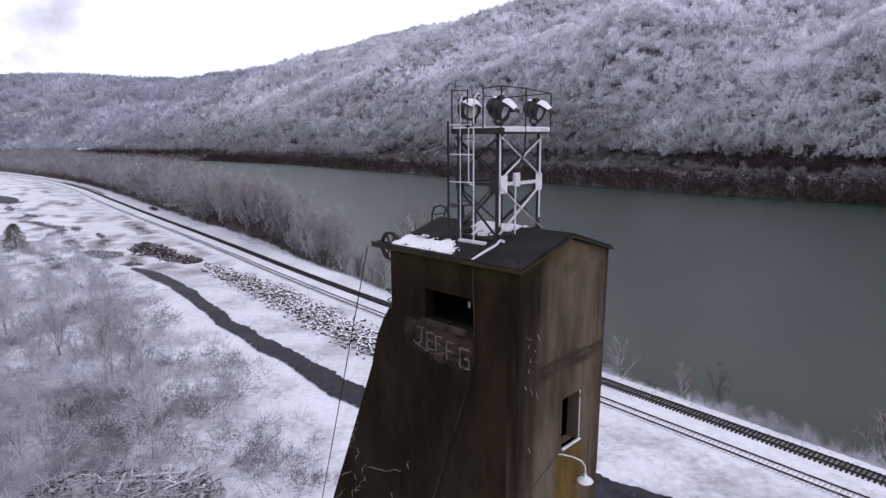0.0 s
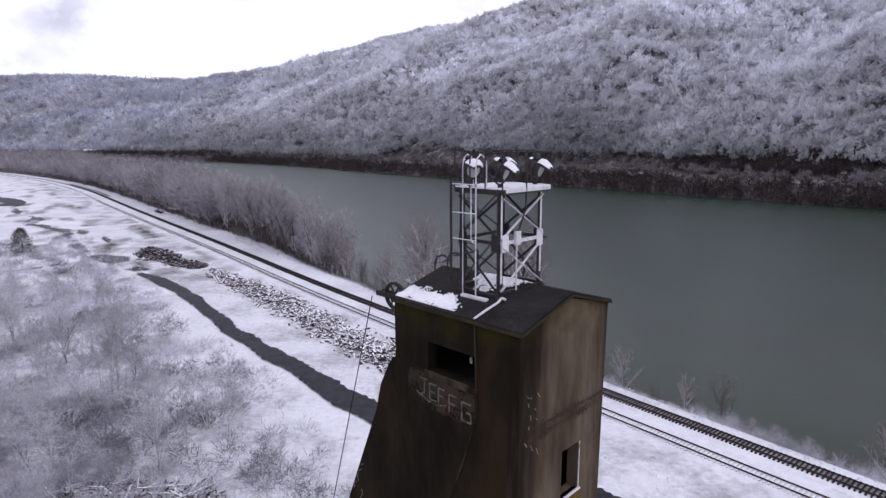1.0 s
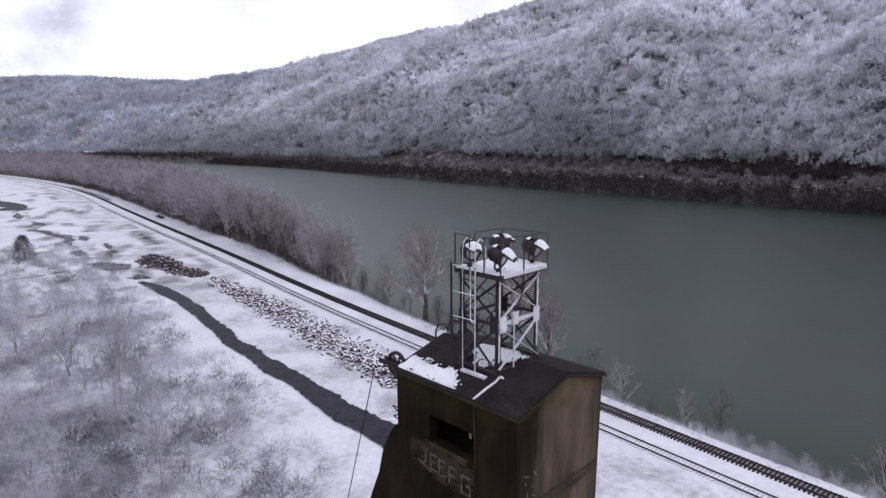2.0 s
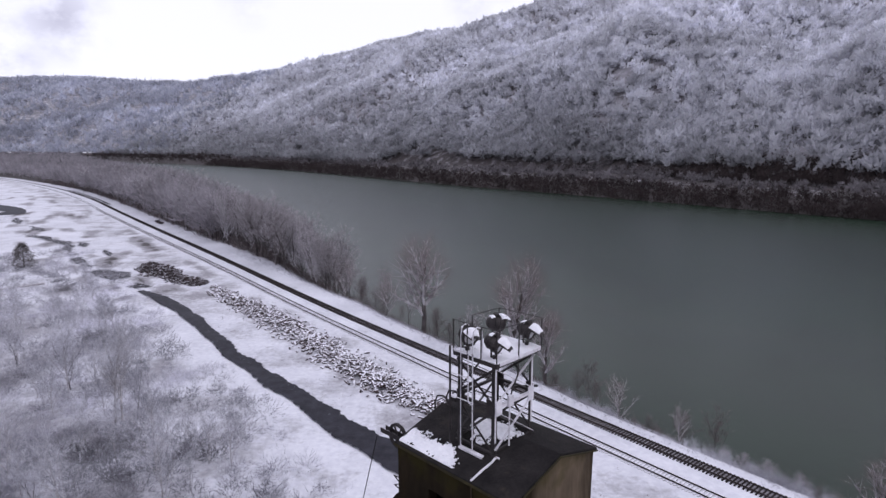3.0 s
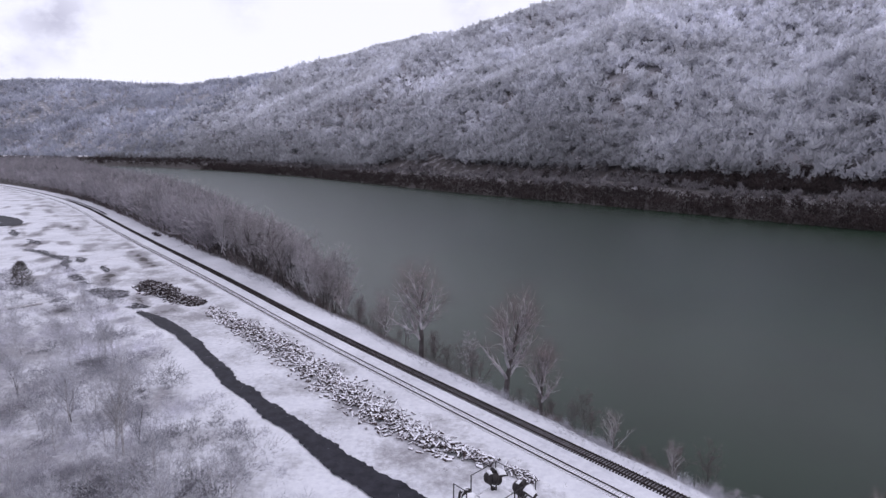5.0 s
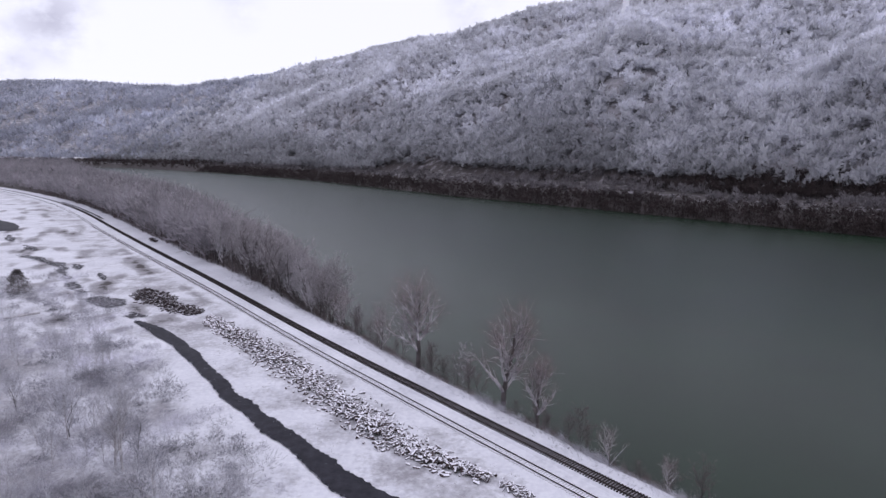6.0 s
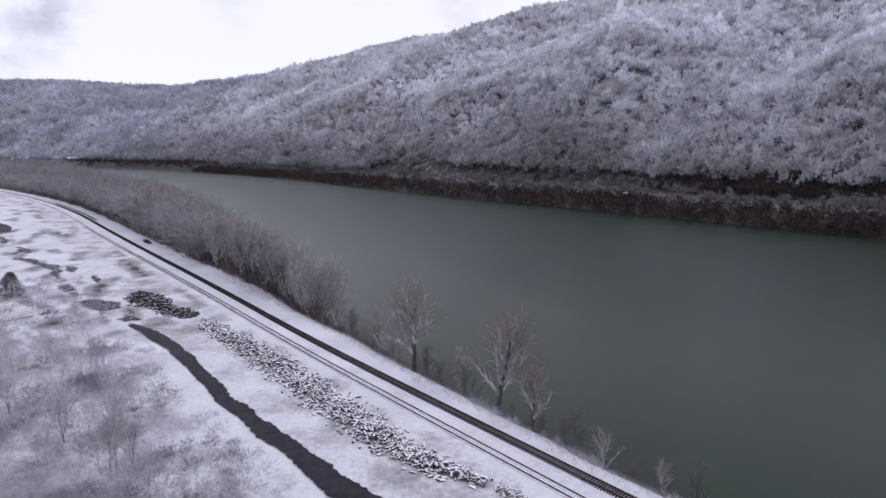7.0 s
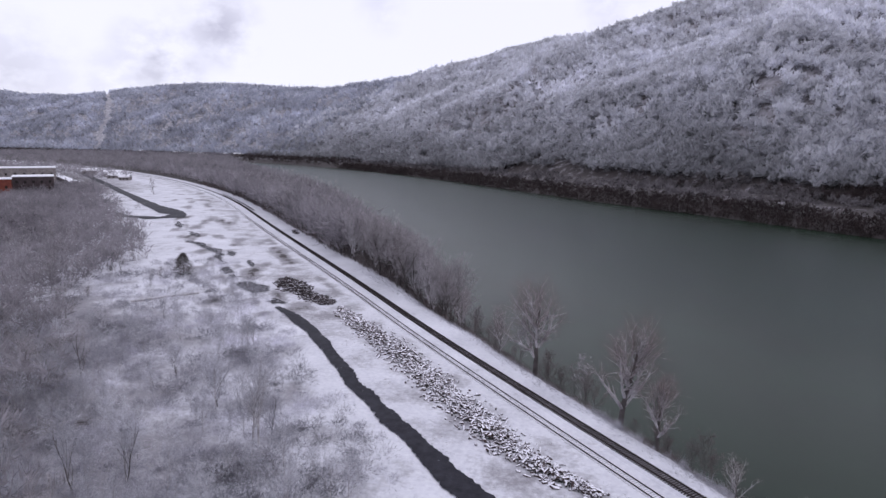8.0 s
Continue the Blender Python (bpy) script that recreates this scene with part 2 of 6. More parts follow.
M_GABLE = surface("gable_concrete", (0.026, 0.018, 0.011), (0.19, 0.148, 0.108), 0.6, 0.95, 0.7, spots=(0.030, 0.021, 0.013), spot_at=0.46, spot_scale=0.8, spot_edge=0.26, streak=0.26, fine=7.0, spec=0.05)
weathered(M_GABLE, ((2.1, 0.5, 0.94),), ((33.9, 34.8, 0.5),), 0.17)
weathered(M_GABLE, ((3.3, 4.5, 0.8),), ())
weathered(M_CONC_SHADED, (), ((33.4, 34.7, 0.75),), moss=(0.030, 0.026, 0.007))
M_RUST = surface("rust_washed_concrete", (0.020, 0.0135, 0.0085), (0.050, 0.034, 0.022), 1.4, 0.95, 0.4, streak=0.5)
M_LICHEN = surface("lichen_edge", (0.012, 0.010, 0.006), (0.046, 0.038, 0.014), 1.6, 0.95, 0.6)
M_CONC_PALE = surface("streaked_concrete", (0.020, 0.014, 0.008), (0.25, 0.198, 0.145), 0.45, 0.95, 0.5, spots=(0.018, 0.013, 0.008), spot_at=0.43, spot_scale=0.8, spot_edge=0.20, streak=0.17, fine=11.0, spec=0.05)
M_MOSS = surface("yellow_stain", (0.05, 0.032, 0.008), (0.15, 0.095, 0.016), 2.5, 0.9, 0.3, streak=0.4)
M_ROOF = surface("tar_roof", (0.010, 0.009, 0.0095), (0.026, 0.023, 0.023), 2.0, 0.9, 0.5, spots=(0.040, 0.033, 0.027), spot_at=0.60, spot_scale=1.2, spot_edge=0.12, spec=0.12)
M_SNOW = surface("snow", (0.70, 0.695, 0.74), (0.82, 0.815, 0.86), 1.2, 0.7, 0.6, fine=8.0)
M_STEEL = surface("dark_painted_steel", (0.018, 0.016, 0.018), (0.045, 0.038, 0.038), 3.0, 0.6, 0.3, metal=0.2)
M_RIME = surface("rimed_white_steel", (0.55, 0.53, 0.57), (0.80, 0.78, 0.83), 4.0, 0.7, 0.5, spots=(0.13, 0.11, 0.11), spot_at=0.62, spot_scale=5.0)
M_GLASS = surface("lamp_glass", (0.5, 0.5, 0.52), (0.62, 0.62, 0.64), 3.0, 0.15, 0.0, spec=0.6)
M_PAINT = surface("white_paint", (0.20, 0.17, 0.15), (0.36, 0.32, 0.29), 5.0, 0.9, 0.3)
M_PALEBARK = surface("dark_trunk_bark", (0.035, 0.03, 0.03), (0.10, 0.088, 0.088), 0.9, 0.95, 0.4, vary=0.15)
M_TWIG_D = surface("brown_twigs", (0.080, 0.064, 0.064), (0.17, 0.14, 0.142), 0.25, 0.95, 0.0, vary=0.3)
M_FADED = surface("faded_paint", (0.040, 0.033, 0.026), (0.20, 0.175, 0.152), 7.0, 0.9, 0.3)
M_DARK = surface("dark_room", (0.012, 0.011, 0.010), (0.025, 0.022, 0.02), 1.0, 0.95, 0.2)
M_BARK = surface("grey_bark", (0.06, 0.052, 0.052), (0.16, 0.145, 0.145), 1.6, 0.95, 0.5, streak=0.3, vary=0.15)
M_TWIG = surface("bare_twigs", (0.235, 0.218, 0.230), (0.43, 0.405, 0.425), 0.25, 0.95, 0.0, vary=0.3)
M_TWIG_G = surface("brown_grey_twigs", (0.20, 0.183, 0.192), (0.385, 0.358, 0.374), 0.25, 0.95, 0.0, vary=0.3)
M_BARK_F = surface("frosted_bark", (0.24, 0.225, 0.23), (0.56, 0.54, 0.56), 1.6, 0.95, 0.4, vary=0.15)
M_HALO = surface("reddish_fine_twigs", (0.12, 0.088, 0.084), (0.23, 0.175, 0.17), 0.25, 0.95, 0.0, vary=0.3, see_through=0.42)
M_RIMELIMB = surface("rime_coated_limbs", (0.16, 0.145, 0.15), (0.62, 0.60, 0.63), 0.8, 0.95, 0.3, vary=0.15)
M_TWIG_F = surface("frosted_twigs", (0.20, 0.20, 0.225), (0.70, 0.695, 0.75), 0.11, 0.95, 0.0, vary=0.25)
M_RIMEBUSH = surface("rimed_bush", (0.26, 0.25, 0.29), (0.82, 0.81, 0.875), 0.10, 0.95, 0.0, vary=0.2)
tone_by_tree(M_RIMEBUSH)
airy(M_RIMEBUSH, 0.5, 0.1)
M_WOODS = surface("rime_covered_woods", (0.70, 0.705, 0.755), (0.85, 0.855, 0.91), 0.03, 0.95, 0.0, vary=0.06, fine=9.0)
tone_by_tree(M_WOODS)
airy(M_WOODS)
# distant rimed woods; aerial haze is mixed into this pale blue
M_FARWOODS = surface("hazy_rimed_far_woods", (0.44, 0.455, 0.53), (0.60, 0.62, 0.70), 0.012, 0.95, 0.0, vary=0.06, fine=6.0)
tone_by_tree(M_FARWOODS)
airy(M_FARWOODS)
M_BROWN = surface("brown_brush", (0.026, 0.019, 0.019), (0.054, 0.040, 0.040), 0.03, 0.95, 0.0, vary=0.15)
tone_by_tree(M_BROWN)
M_GREYWOOD = surface("grey_far_woods", (0.215, 0.20, 0.217), (0.43, 0.405, 0.435), 0.03, 0.95, 0.0, vary=0.15)
tone_by_tree(M_GREYWOOD)
airy(M_GREYWOOD, 0.5, 0.35)
M_PALEWOOD = surface("pale_far_woods", (0.11, 0.10, 0.106), (0.24, 0.225, 0.24), 0.03, 0.95, 0.0, vary=0.2)
tone_by_tree(M_PALEWOOD)
airy(M_PALEWOOD)
M_FIR = surface("dull_conifer", (0.05, 0.044, 0.044), (0.19, 0.175, 0.178), 0.8, 0.9, 0.0, vary=0.4)
M_BRICK = surface("red_brick", (0.13, 0.035, 0.026), (0.20, 0.06, 0.042), 0.8, 0.9, 0.3)
M_SIDING = surface("dull_siding", (0.16, 0.14, 0.14), (0.30, 0.27, 0.27), 0.6, 0.8, 0.2)
# brown brick with the facade's shadow put into the colour
M_SHADED_BROWN = surface("shaded_brown_brick", (0.035, 0.026, 0.030), (0.085, 0.065, 0.07), 0.5, 0.9, 0.2)


# ---- mesh tools ----
def mesh_of(name, verts, faces, material, smooth=False):
    me = bpy.data.meshes.new(name)
    me.from_pydata([tuple(v) for v in verts], [], faces)
    me.materials.append(material)
    if smooth:
        me.shade_smooth()
    me.update()
    return me


def tri_mesh(name, verts, tris, material):
    """A mesh from arrays of corners and triangles."""
    me = bpy.data.meshes.new(name)
    me.vertices.add(len(verts))
    me.vertices.foreach_set("co", np.asarray(verts, np.float32).ravel())
    me.loops.add(len(tris) * 3)
    me.loops.foreach_set("vertex_index", np.asarray(tris, np.int32).ravel())
    me.polygons.add(len(tris))
    me.polygons.foreach_set("loop_start", np.arange(0, len(tris) * 3, 3, dtype=np.int32))
    me.materials.append(material)
    me.update(calc_edges=True)
    return me


def part(name, bm, material, parent, label=""):
    me = bpy.data.meshes.new(name)
    bm.to_mesh(me)
    bm.free()
    me.materials.append(material)
    ob = new(name, me)
    ob.parent = parent
    return tagged(ob, label)


def part_of(name, me, parent, label=""):
    ob = new(name, me)
    ob.parent = parent
    return tagged(ob, label)


def thing(name, label, category, m=None, group="", kind=""):
    ob = new(name)
    if m is not None:
        ob.matrix_world = m
    return tagged(ob, label, category, group, kind)


def box(bm, lo, hi, bevel=0.0):
    """A box from corner to corner, its edges rounded by bevel."""
    size, mid = Vector(hi) - Vector(lo), (Vector(hi) + Vector(lo)) / 2
    r = bmesh.ops.create_cube(bm, size=1, matrix=Matrix.Translation(mid) @ Matrix.Diagonal((*size, 1)))
    if bevel:
        edges = list({e for v in r["verts"] for e in v.link_edges})
        bmesh.ops.bevel(bm, geom=edges, offset=bevel, segments=1, affect="EDGES")


def beam(bm, a, b, w, h=None, up=(0, 0, 1)):
    """A square bar from a to b."""
    a, b = Vector(a), Vector(b)
    d = b - a
    q = d.to_track_quat("Z", "Y").to_matrix().to_4x4()
    bmesh.ops.create_cube(bm, size=1, matrix=Matrix.Translation((a + b) / 2) @ q @ Matrix.Diagonal((w, h or w, d.length, 1)))


def rod(bm, points, r, sides=6):
    """A round bar through points."""
    pts = [Vector(p) for p in points]
    for a, b in zip(pts, pts[1:]):
        d = b - a
        bmesh.ops.create_cone(bm, cap_ends=True, segments=sides, radius1=r, radius2=r, depth=d.length,
                              matrix=Matrix.Translation((a + b) / 2) @ d.to_track_quat("Z", "Y").to_matrix().to_4x4())


def angle_iron(bm, a, b, w, t=0.012, ex=Vector((1, 0, 0)), ey=Vector((0, 1, 0))):
    """An L section from a to b, its flanges along ex and ey."""
    a, b = Vector(a), Vector(b)
    prof = [(0, 0), (w, 0), (w, t), (t, t), (t, w), (0, w)]
    lo = [bm.verts.new(a + ex * x + ey * y) for x, y in prof]
    hi = [bm.verts.new(b + ex * x + ey * y) for x, y in prof]
    for i in range(6):
        bm.faces.new((lo[i], lo[(i + 1) % 6], hi[(i + 1) % 6], hi[i]))
    bm.faces.new(lo[::-1])
    bm.faces.new(hi)
    bmesh.ops.recalc_face_normals(bm, faces=bm.faces)


# ---- the lie of the land: s along the railway, n from it towards the river ----
S_KEYS = (-900, -100, 17, 57, 107, 177, 317, 437, 657, 1000, 1500, 2800, 3500)
H_KEYS = (-46, -41.5, -40.53, -40.23, -38.0, -39.11, -38.0, -43.22, -50.8, -60, -70, -84, -90)
S_TAB = np.arange(-900, 3501, 2.0)
H_TAB = np.radians(np.interp(S_TAB, S_KEYS, H_KEYS))
X_TAB = np.concatenate(([0], np.cumsum(np.sin(H_TAB[:-1]) * 2)))
Y_TAB = np.concatenate(([0], np.cumsum(np.cos(H_TAB[:-1]) * 2)))
X_TAB += 20.64 - np.interp(16.8, S_TAB, X_TAB)
Y_TAB += 55.23 - np.interp(16.8, S_TAB, Y_TAB)


def place(s, n):
    """World x, y of the point n metres to the river's side at s."""
    h = np.interp(s, S_TAB, H_TAB)
    return np.interp(s, S_TAB, X_TAB) + np.cos(h) * n, np.interp(s, S_TAB, Y_TAB) - np.sin(h) * n


def along(x, y):
    """s, n of a world point."""
    d = (X_TAB - x) ** 2 + (Y_TAB - y) ** 2
    i = int(np.argmin(d))
    h = H_TAB[i]
    dx, dy = x - X_TAB[i], y - Y_TAB[i]
    return S_TAB[i] + dx * math.sin(h) + dy * math.cos(h), dx * math.cos(h) - dy * math.sin(h)


def lattice(x, y, seed=0):
    """Smooth random heights between 0 and 1."""
    xi, yi = np.floor(x).astype(np.int64), np.floor(y).astype(np.int64)
    xf, yf = x - xi, y - yi
    u, v = xf * xf * (3 - 2 * xf), yf * yf * (3 - 2 * yf)

    def rnd(a, b):
        k = (a * 374761393 + b * 668265263 + seed * 1274126177) & 0x7FFFFFFF
        k = ((k ^ (k >> 13)) * 1274126177) & 0x7FFFFFFF
        return ((k ^ (k >> 16)) & 0xFFFF) / 65535.0
    return (rnd(xi, yi) * (1 - u) + rnd(xi + 1, yi) * u) * (1 - v) + (rnd(xi, yi + 1) * (1 - u) + rnd(xi + 1, yi + 1) * u) * v


def far_shore(s):
    """n of the far waterline."""
    return np.interp(s, (-900, 0, 110, 165, 250, 305, 356, 432, 525, 657, 809, 974, 1145, 1400, 2800), (277, 276, 274, 273, 274, 271, 268, 276, 292, 323, 356, 388, 412, 430, 440))


def hill_line(s):
    """n from which the rise of the far hill is counted."""
    return np.interp(s, (-900, 0, 60, 170, 310, 520, 930, 1025, 1250, 2800), (255, 257, 260, 272, 289, 315, 368, 390, 421, 440))


def rise_of(s, n):
    """How far up the far side a point lies: 0 at the water, counted along the hill beyond the terrace."""
    near, far = far_shore(s), hill_line(s)
    d = n - near
    return np.where(d < 0, d, np.where(n > far + 100, n - far, d / (1 + (far - near) / 100)))


def rise_to_n(s, d):
    near, far = far_shore(s), hill_line(s)
    return d + near + (far - near) * np.clip(d / 100, 0, 1)


def shore_shift(s):
    """How far the near bank runs out from the railway, beyond its usual place."""
    return np.interp(s, (110, 174, 256, 324, 460, 700, 950, 1150, 1300), (0, 10, 26, 36, 50, 100, 190, 325, 405))


def edge_slip(s):
    """How much nearer (-) or farther (+) than usual the bank breaks away from the railway."""
    return np.interp(s, (0, 25, 45, 60, 90, 130), (-2.2, -1.9, -0.8, -0.5, 1.5, 1.0))


def terrain(s, n):
    """Height of the ground."""
    s, n = np.asarray(s, float), np.asarray(n, float)
    d = rise_of(s, n)
    wob = (lattice(s / 60, n / 60, 3) - 0.5) * 6
    off = shore_shift(s)
    n2 = np.where(n > 2, np.maximum(np.minimum(n, 4), n - off - edge_slip(s)), n)
    near = np.interp(n2, (-800, -460, -300, 4.0, 5.0, 7.5, 15, 22), (70, 3, 0, 0, -0.25, -1.6, -7, -9))
    near = near + (lattice(s / 7, n / 7, 5) - 0.5) * 0.35 * (np.clip((-n - 6) / 8, 0, 1) + np.clip((n - 4) / 3, 0, 1) * 1.5)
    spur = 1 + (0.13 * np.sin(s / 62.0 + 0.004 * d) + 0.22 * (lattice(s / 90, d / 260, 9) - 0.5)) * np.clip((d - 110) / 120, 0, 1) * np.clip((700 - d) / 300, 0, 1)
    crest = np.interp(s, (-900, 350, 500, 650, 800, 950, 1100, 1250, 1400, 1600, 1800, 2000, 2200, 2400, 2800, 3100, 3400), (290, 300, 352, 334, 303, 312, 290, 250, 250, 221, 235, 258, 268, 265, 235, 240, 280)) / 290
    far = np.interp(d, (-14, -2, 0, 16, 95, 160, 221, 400, 642, 760, 900, 1400), (-9, -7, -6, 0.5, 3.5, 38, 79, 158, 260, 290, 298, 200))
    line = np.interp(d, (100, 190, 280, 640, 760), (350, 388, 432, 500, 515))
    rib = np.zeros_like(d)
    for shift, tall in ((18, 15), (150, 14), (275, 13), (-170, 10), (-330, 10), (-520, 12)):
        rib = np.maximum(rib, tall * np.exp(-(((s - line + shift) + 10 * np.sin(d / 47.0)) / 26.0) ** 2))
    away = s - np.interp(d, (100, 240, 400, 540, 690), (392, 398, 450, 508, 555))
    nose = 19 * np.exp(-(away / np.where(away > 0, 11.0, 55.0)) ** 2) * np.clip((d - 100) / 90, 0, 1) * np.clip((690 - d) / 260, 0, 1)
    rib = np.maximum(rib, nose)
    rib = rib * np.clip((d - 130) / 130, 0, 1) * np.clip((760 - d) / 150, 0, 1)
    far = far + rib
    far = np.where(far > 3.5, 3.5 + (far - 3.5) * spur * crest, far) + np.clip((d - 20) / 100, 0, 1) * wob
    return np.where(d > -14, far, near)


def spot(x, y):
    """Ground height at a world point."""
    s, n = along(x, y)
    return float(terrain(s, n))


# ---- ground, water ----
def sweep(name, s_list, n_list, height, material, cover=None):
    s, n = np.meshgrid(np.asarray(s_list, float), np.asarray(n_list, float), indexing="ij")
    x, y = place(s, n)
    z = height(s, n)
    a, b = s.shape
    i = np.arange(a * b).reshape(a, b)
    q = np.stack((i[:-1, :-1], i[:-1, 1:], i[1:, 1:], i[1:, :-1]), -1).reshape(-1, 4)
    verts = np.stack((x, y, z), -1).reshape(-1, 3)
    tris = np.concatenate((q[:, (0, 1, 2)], q[:, (0, 2, 3)]))
    tris = tris[:, ::-1] if np.cross(verts[tris[0, 1]] - verts[tris[0, 0]], verts[tris[0, 2]] - verts[tris[0, 0]])[2] < 0 else tris
    me = tri_mesh(name, verts, tris, material)
    me.shade_smooth()
    if cover is not None:
        at = me.attributes.new("cover", "FLOAT", "POINT")
        at.data.foreach_set("value", cover(s, n).astype(np.float32).ravel())
    return new(name, me)


def cleared_line(d):
    """s of the cleared strip that climbs the far slope."""
    return np.interp(d, (100, 243, 288, 506, 690), (400, 394, 407, 489, 546))


def brushiness(s, n):
    """How much brush and grass grows: thick in the woods, little on the railway land. On the far hill it also paints
    trunk shade.
    """
    bank = np.where(n > 2, n - edge_slip(s), n)
    c = np.interp(bank, (-300, -66, -56, -36, -30, -26, -18, -7, -5, 4, 6.5, 9, 20), (1.45, 1.4, 0.95, 0.62, 0.45, 0.30, 0.50, 0.60, 0.20, 0.08, 0.12, 0.9, 1))
    open_yard = np.clip((s - 110) / 50, 0, 1) * np.clip((520 - s) / 60, 0, 1) * np.clip((n + 105) / 30, 0, 1)
    c = np.where(n < -26, c * (1 - 0.55 * open_yard), c)
    yard = np.clip(0.6 * lattice(s / 13, n / 3.6, 48) + 0.4 * lattice(s / 4.1, n / 2.1, 49) - 0.56, 0, 1) * 4.5 * np.clip((s - 95) / 25, 0, 1) * np.clip((480 - s) / 60, 0, 1) * np.clip((n + 44) / 8, 0, 1) * np.clip((-6.5 - n) / 2, 0, 1)
    c = c + yard
    under = np.clip((n - 7.5) / 2, 0, 1) * np.clip((s - 84) / 12, 0, 1)
    c = c + 0.9 * under
    d = rise_of(s, n)
    # beyond the terrace these values darken the snow for shade between trunks
    slope = np.interp(d, (0, 18, 30, 55, 75, 110, 130, 300), (2.0, 2.0, 1.6, 1.5, 1.7, 1.6, 1.22, 1.16))
    slope = np.where((np.abs(s - cleared_line(d)) < 6.5) & (d > 225), -0.3, slope)
    # paler floor on the distant hills, part of their painted haze
    slope = np.where(s > 1150, slope - 0.2, slope)
    slope = np.where((np.abs(s - 2120 - (d - 252) * 1.05) < 12) & (s > 1500) & (d > 60), 0.9, slope)
    return np.where(d > -10, slope, c)


s_rows = np.concatenate((np.arange(-800, -60, 40), np.arange(-60, 240, 2.5), np.arange(240, 380, 10), np.arange(380, 560, 3), np.arange(560, 700, 10), np.arange(700, 3450, 30)))
n_rows = np.concatenate((np.arange(-800, -200, 40), np.arange(-200, -60, 6), np.arange(-60, -6, 2), np.arange(-6, 26, 1.0),
                         np.arange(26, 240, 15), np.arange(240, 560, 6), np.arange(560, 1100, 10), np.arange(1100, 1500, 30)))
tagged(sweep("ground", s_rows, n_rows, terrain, M_GROUND, brushiness), "snow-covered valley ground with dead grass showing through", "ground", kind="structure")
s_water = np.concatenate((np.arange(-800, 3450, 20),))
tagged(sweep("water", s_water, np.linspace(8, 470, 24), lambda s, n: np.full_like(s, -6.0), M_WATER), "wide calm grey-green winter river", "river", kind="structure")


# ---- road and railway ----
ROAD_MID = ((-63, 118.5), (-56, 112.6), (-47.6, 104.2), (-39.7, 93.6), (-31.6, 82.9), (-24.6, 74.9), (-19.0, 68.6), (-13.8, 62.8), (-8.4, 57.2), (-1.8, 51.0), (6, 44.6), (14, 38.6), (30, 28), (60, 10))
ROAD_HALF = (0.8, 1.3, 1.25, 1.1, 1.2, 1.35, 1.4, 1.5, 1.65, 2.2, 2.3, 2.4, 2.6, 2.8)


def strip(name, mid, half, material, lift, ragged, step=0.35, seed=1, gaps=-9.0):
    """A thin bed laid on the ground along a line, with ragged edges."""
    rng = random.Random(seed)
    mid = [Vector(p) for p in mid]
    verts, faces, k = [], [], 0
    for i in range(len(mid) - 1):
        a, b = mid[i], mid[i + 1]
        cnt = max(2, int((b - a).length / step))
        for j in range(cnt):
            f = j / cnt
            t0 = (b - a).normalized()
            if i + 2 < len(mid):
                t0 = (t0 * (1 - f) + (mid[i + 2] - b).normalized() * f).normalized()
            c = a.lerp(b, f)
            nrm = Vector((t0.y, -t0.x))
            w = half[i] * (1 - f) + half[i + 1] * f
            row = []
            wl_ = w + ragged * (noise.noise((k * 0.07, 3.1, seed)) * 1.1 + noise.noise((k * 0.25, 5.1, seed)) * 0.45 + rng.uniform(-0.32, 0.32))
            wr_ = w + ragged * (noise.noise((k * 0.06, 9.7, seed)) * 0.8 + noise.noise((k * 0.25, 7.7, seed)) * 0.35 + rng.uniform(-0.28, 0.28))
            broken = noise.noise((k * 0.045, 1.7, seed)) < gaps
            for q in (-wl_, -w * 0.4, w * 0.4, wr_):
                p = c + nrm * q
                row.append((p.x, p.y, spot(p.x, p.y) + lift + 0.05 * (1 - abs(q) / max(w, 0.1))))
            verts += row
            if k and not broken:
                o = 4 * (k - 1)
                faces += [(o + m, o + m + 1, o + m + 5, o + m + 4) for m in range(3)]
            k += 1
    return new(name, mesh_of(name, verts, faces, material, True))


tagged(strip("road", ROAD_MID, ROAD_HALF, M_ROAD, 0.14, 0.55), "wet dark asphalt lane with snow at its edges", "road", kind="structure")
tagged(strip("road", ((-141, 194.5), (-130, 188), (-115, 176.5), (-108, 166), (-100.7, 157), (-90, 144.5), (-81, 136), (-76, 131.5), (-69.2, 124.9), (-64, 121)), (0.9, 1.7, 1.3, 0.8, 1.0, 1.2, 2.6, 1.6, 1.5, 0.5), M_THAW, 0.14, 1.5, seed=4, gaps=-0.22),
       "thawed dark track winding over the snow", "road", kind="structure")
tagged(strip("road", ((-560, 586), (-470, 508), (-395, 441), (-330, 382), (-272, 330), (-235, 297), (-206, 273), (-190, 258), (-196, 247), (-215, 250), (-240, 266)), (3, 3, 3, 3, 3.2, 4, 6, 7, 5, 3, 2), M_ROAD, 0.16, 1.0, 1.5, 7),
       "dark lane that loops in the snowy yard", "road", kind="structure")


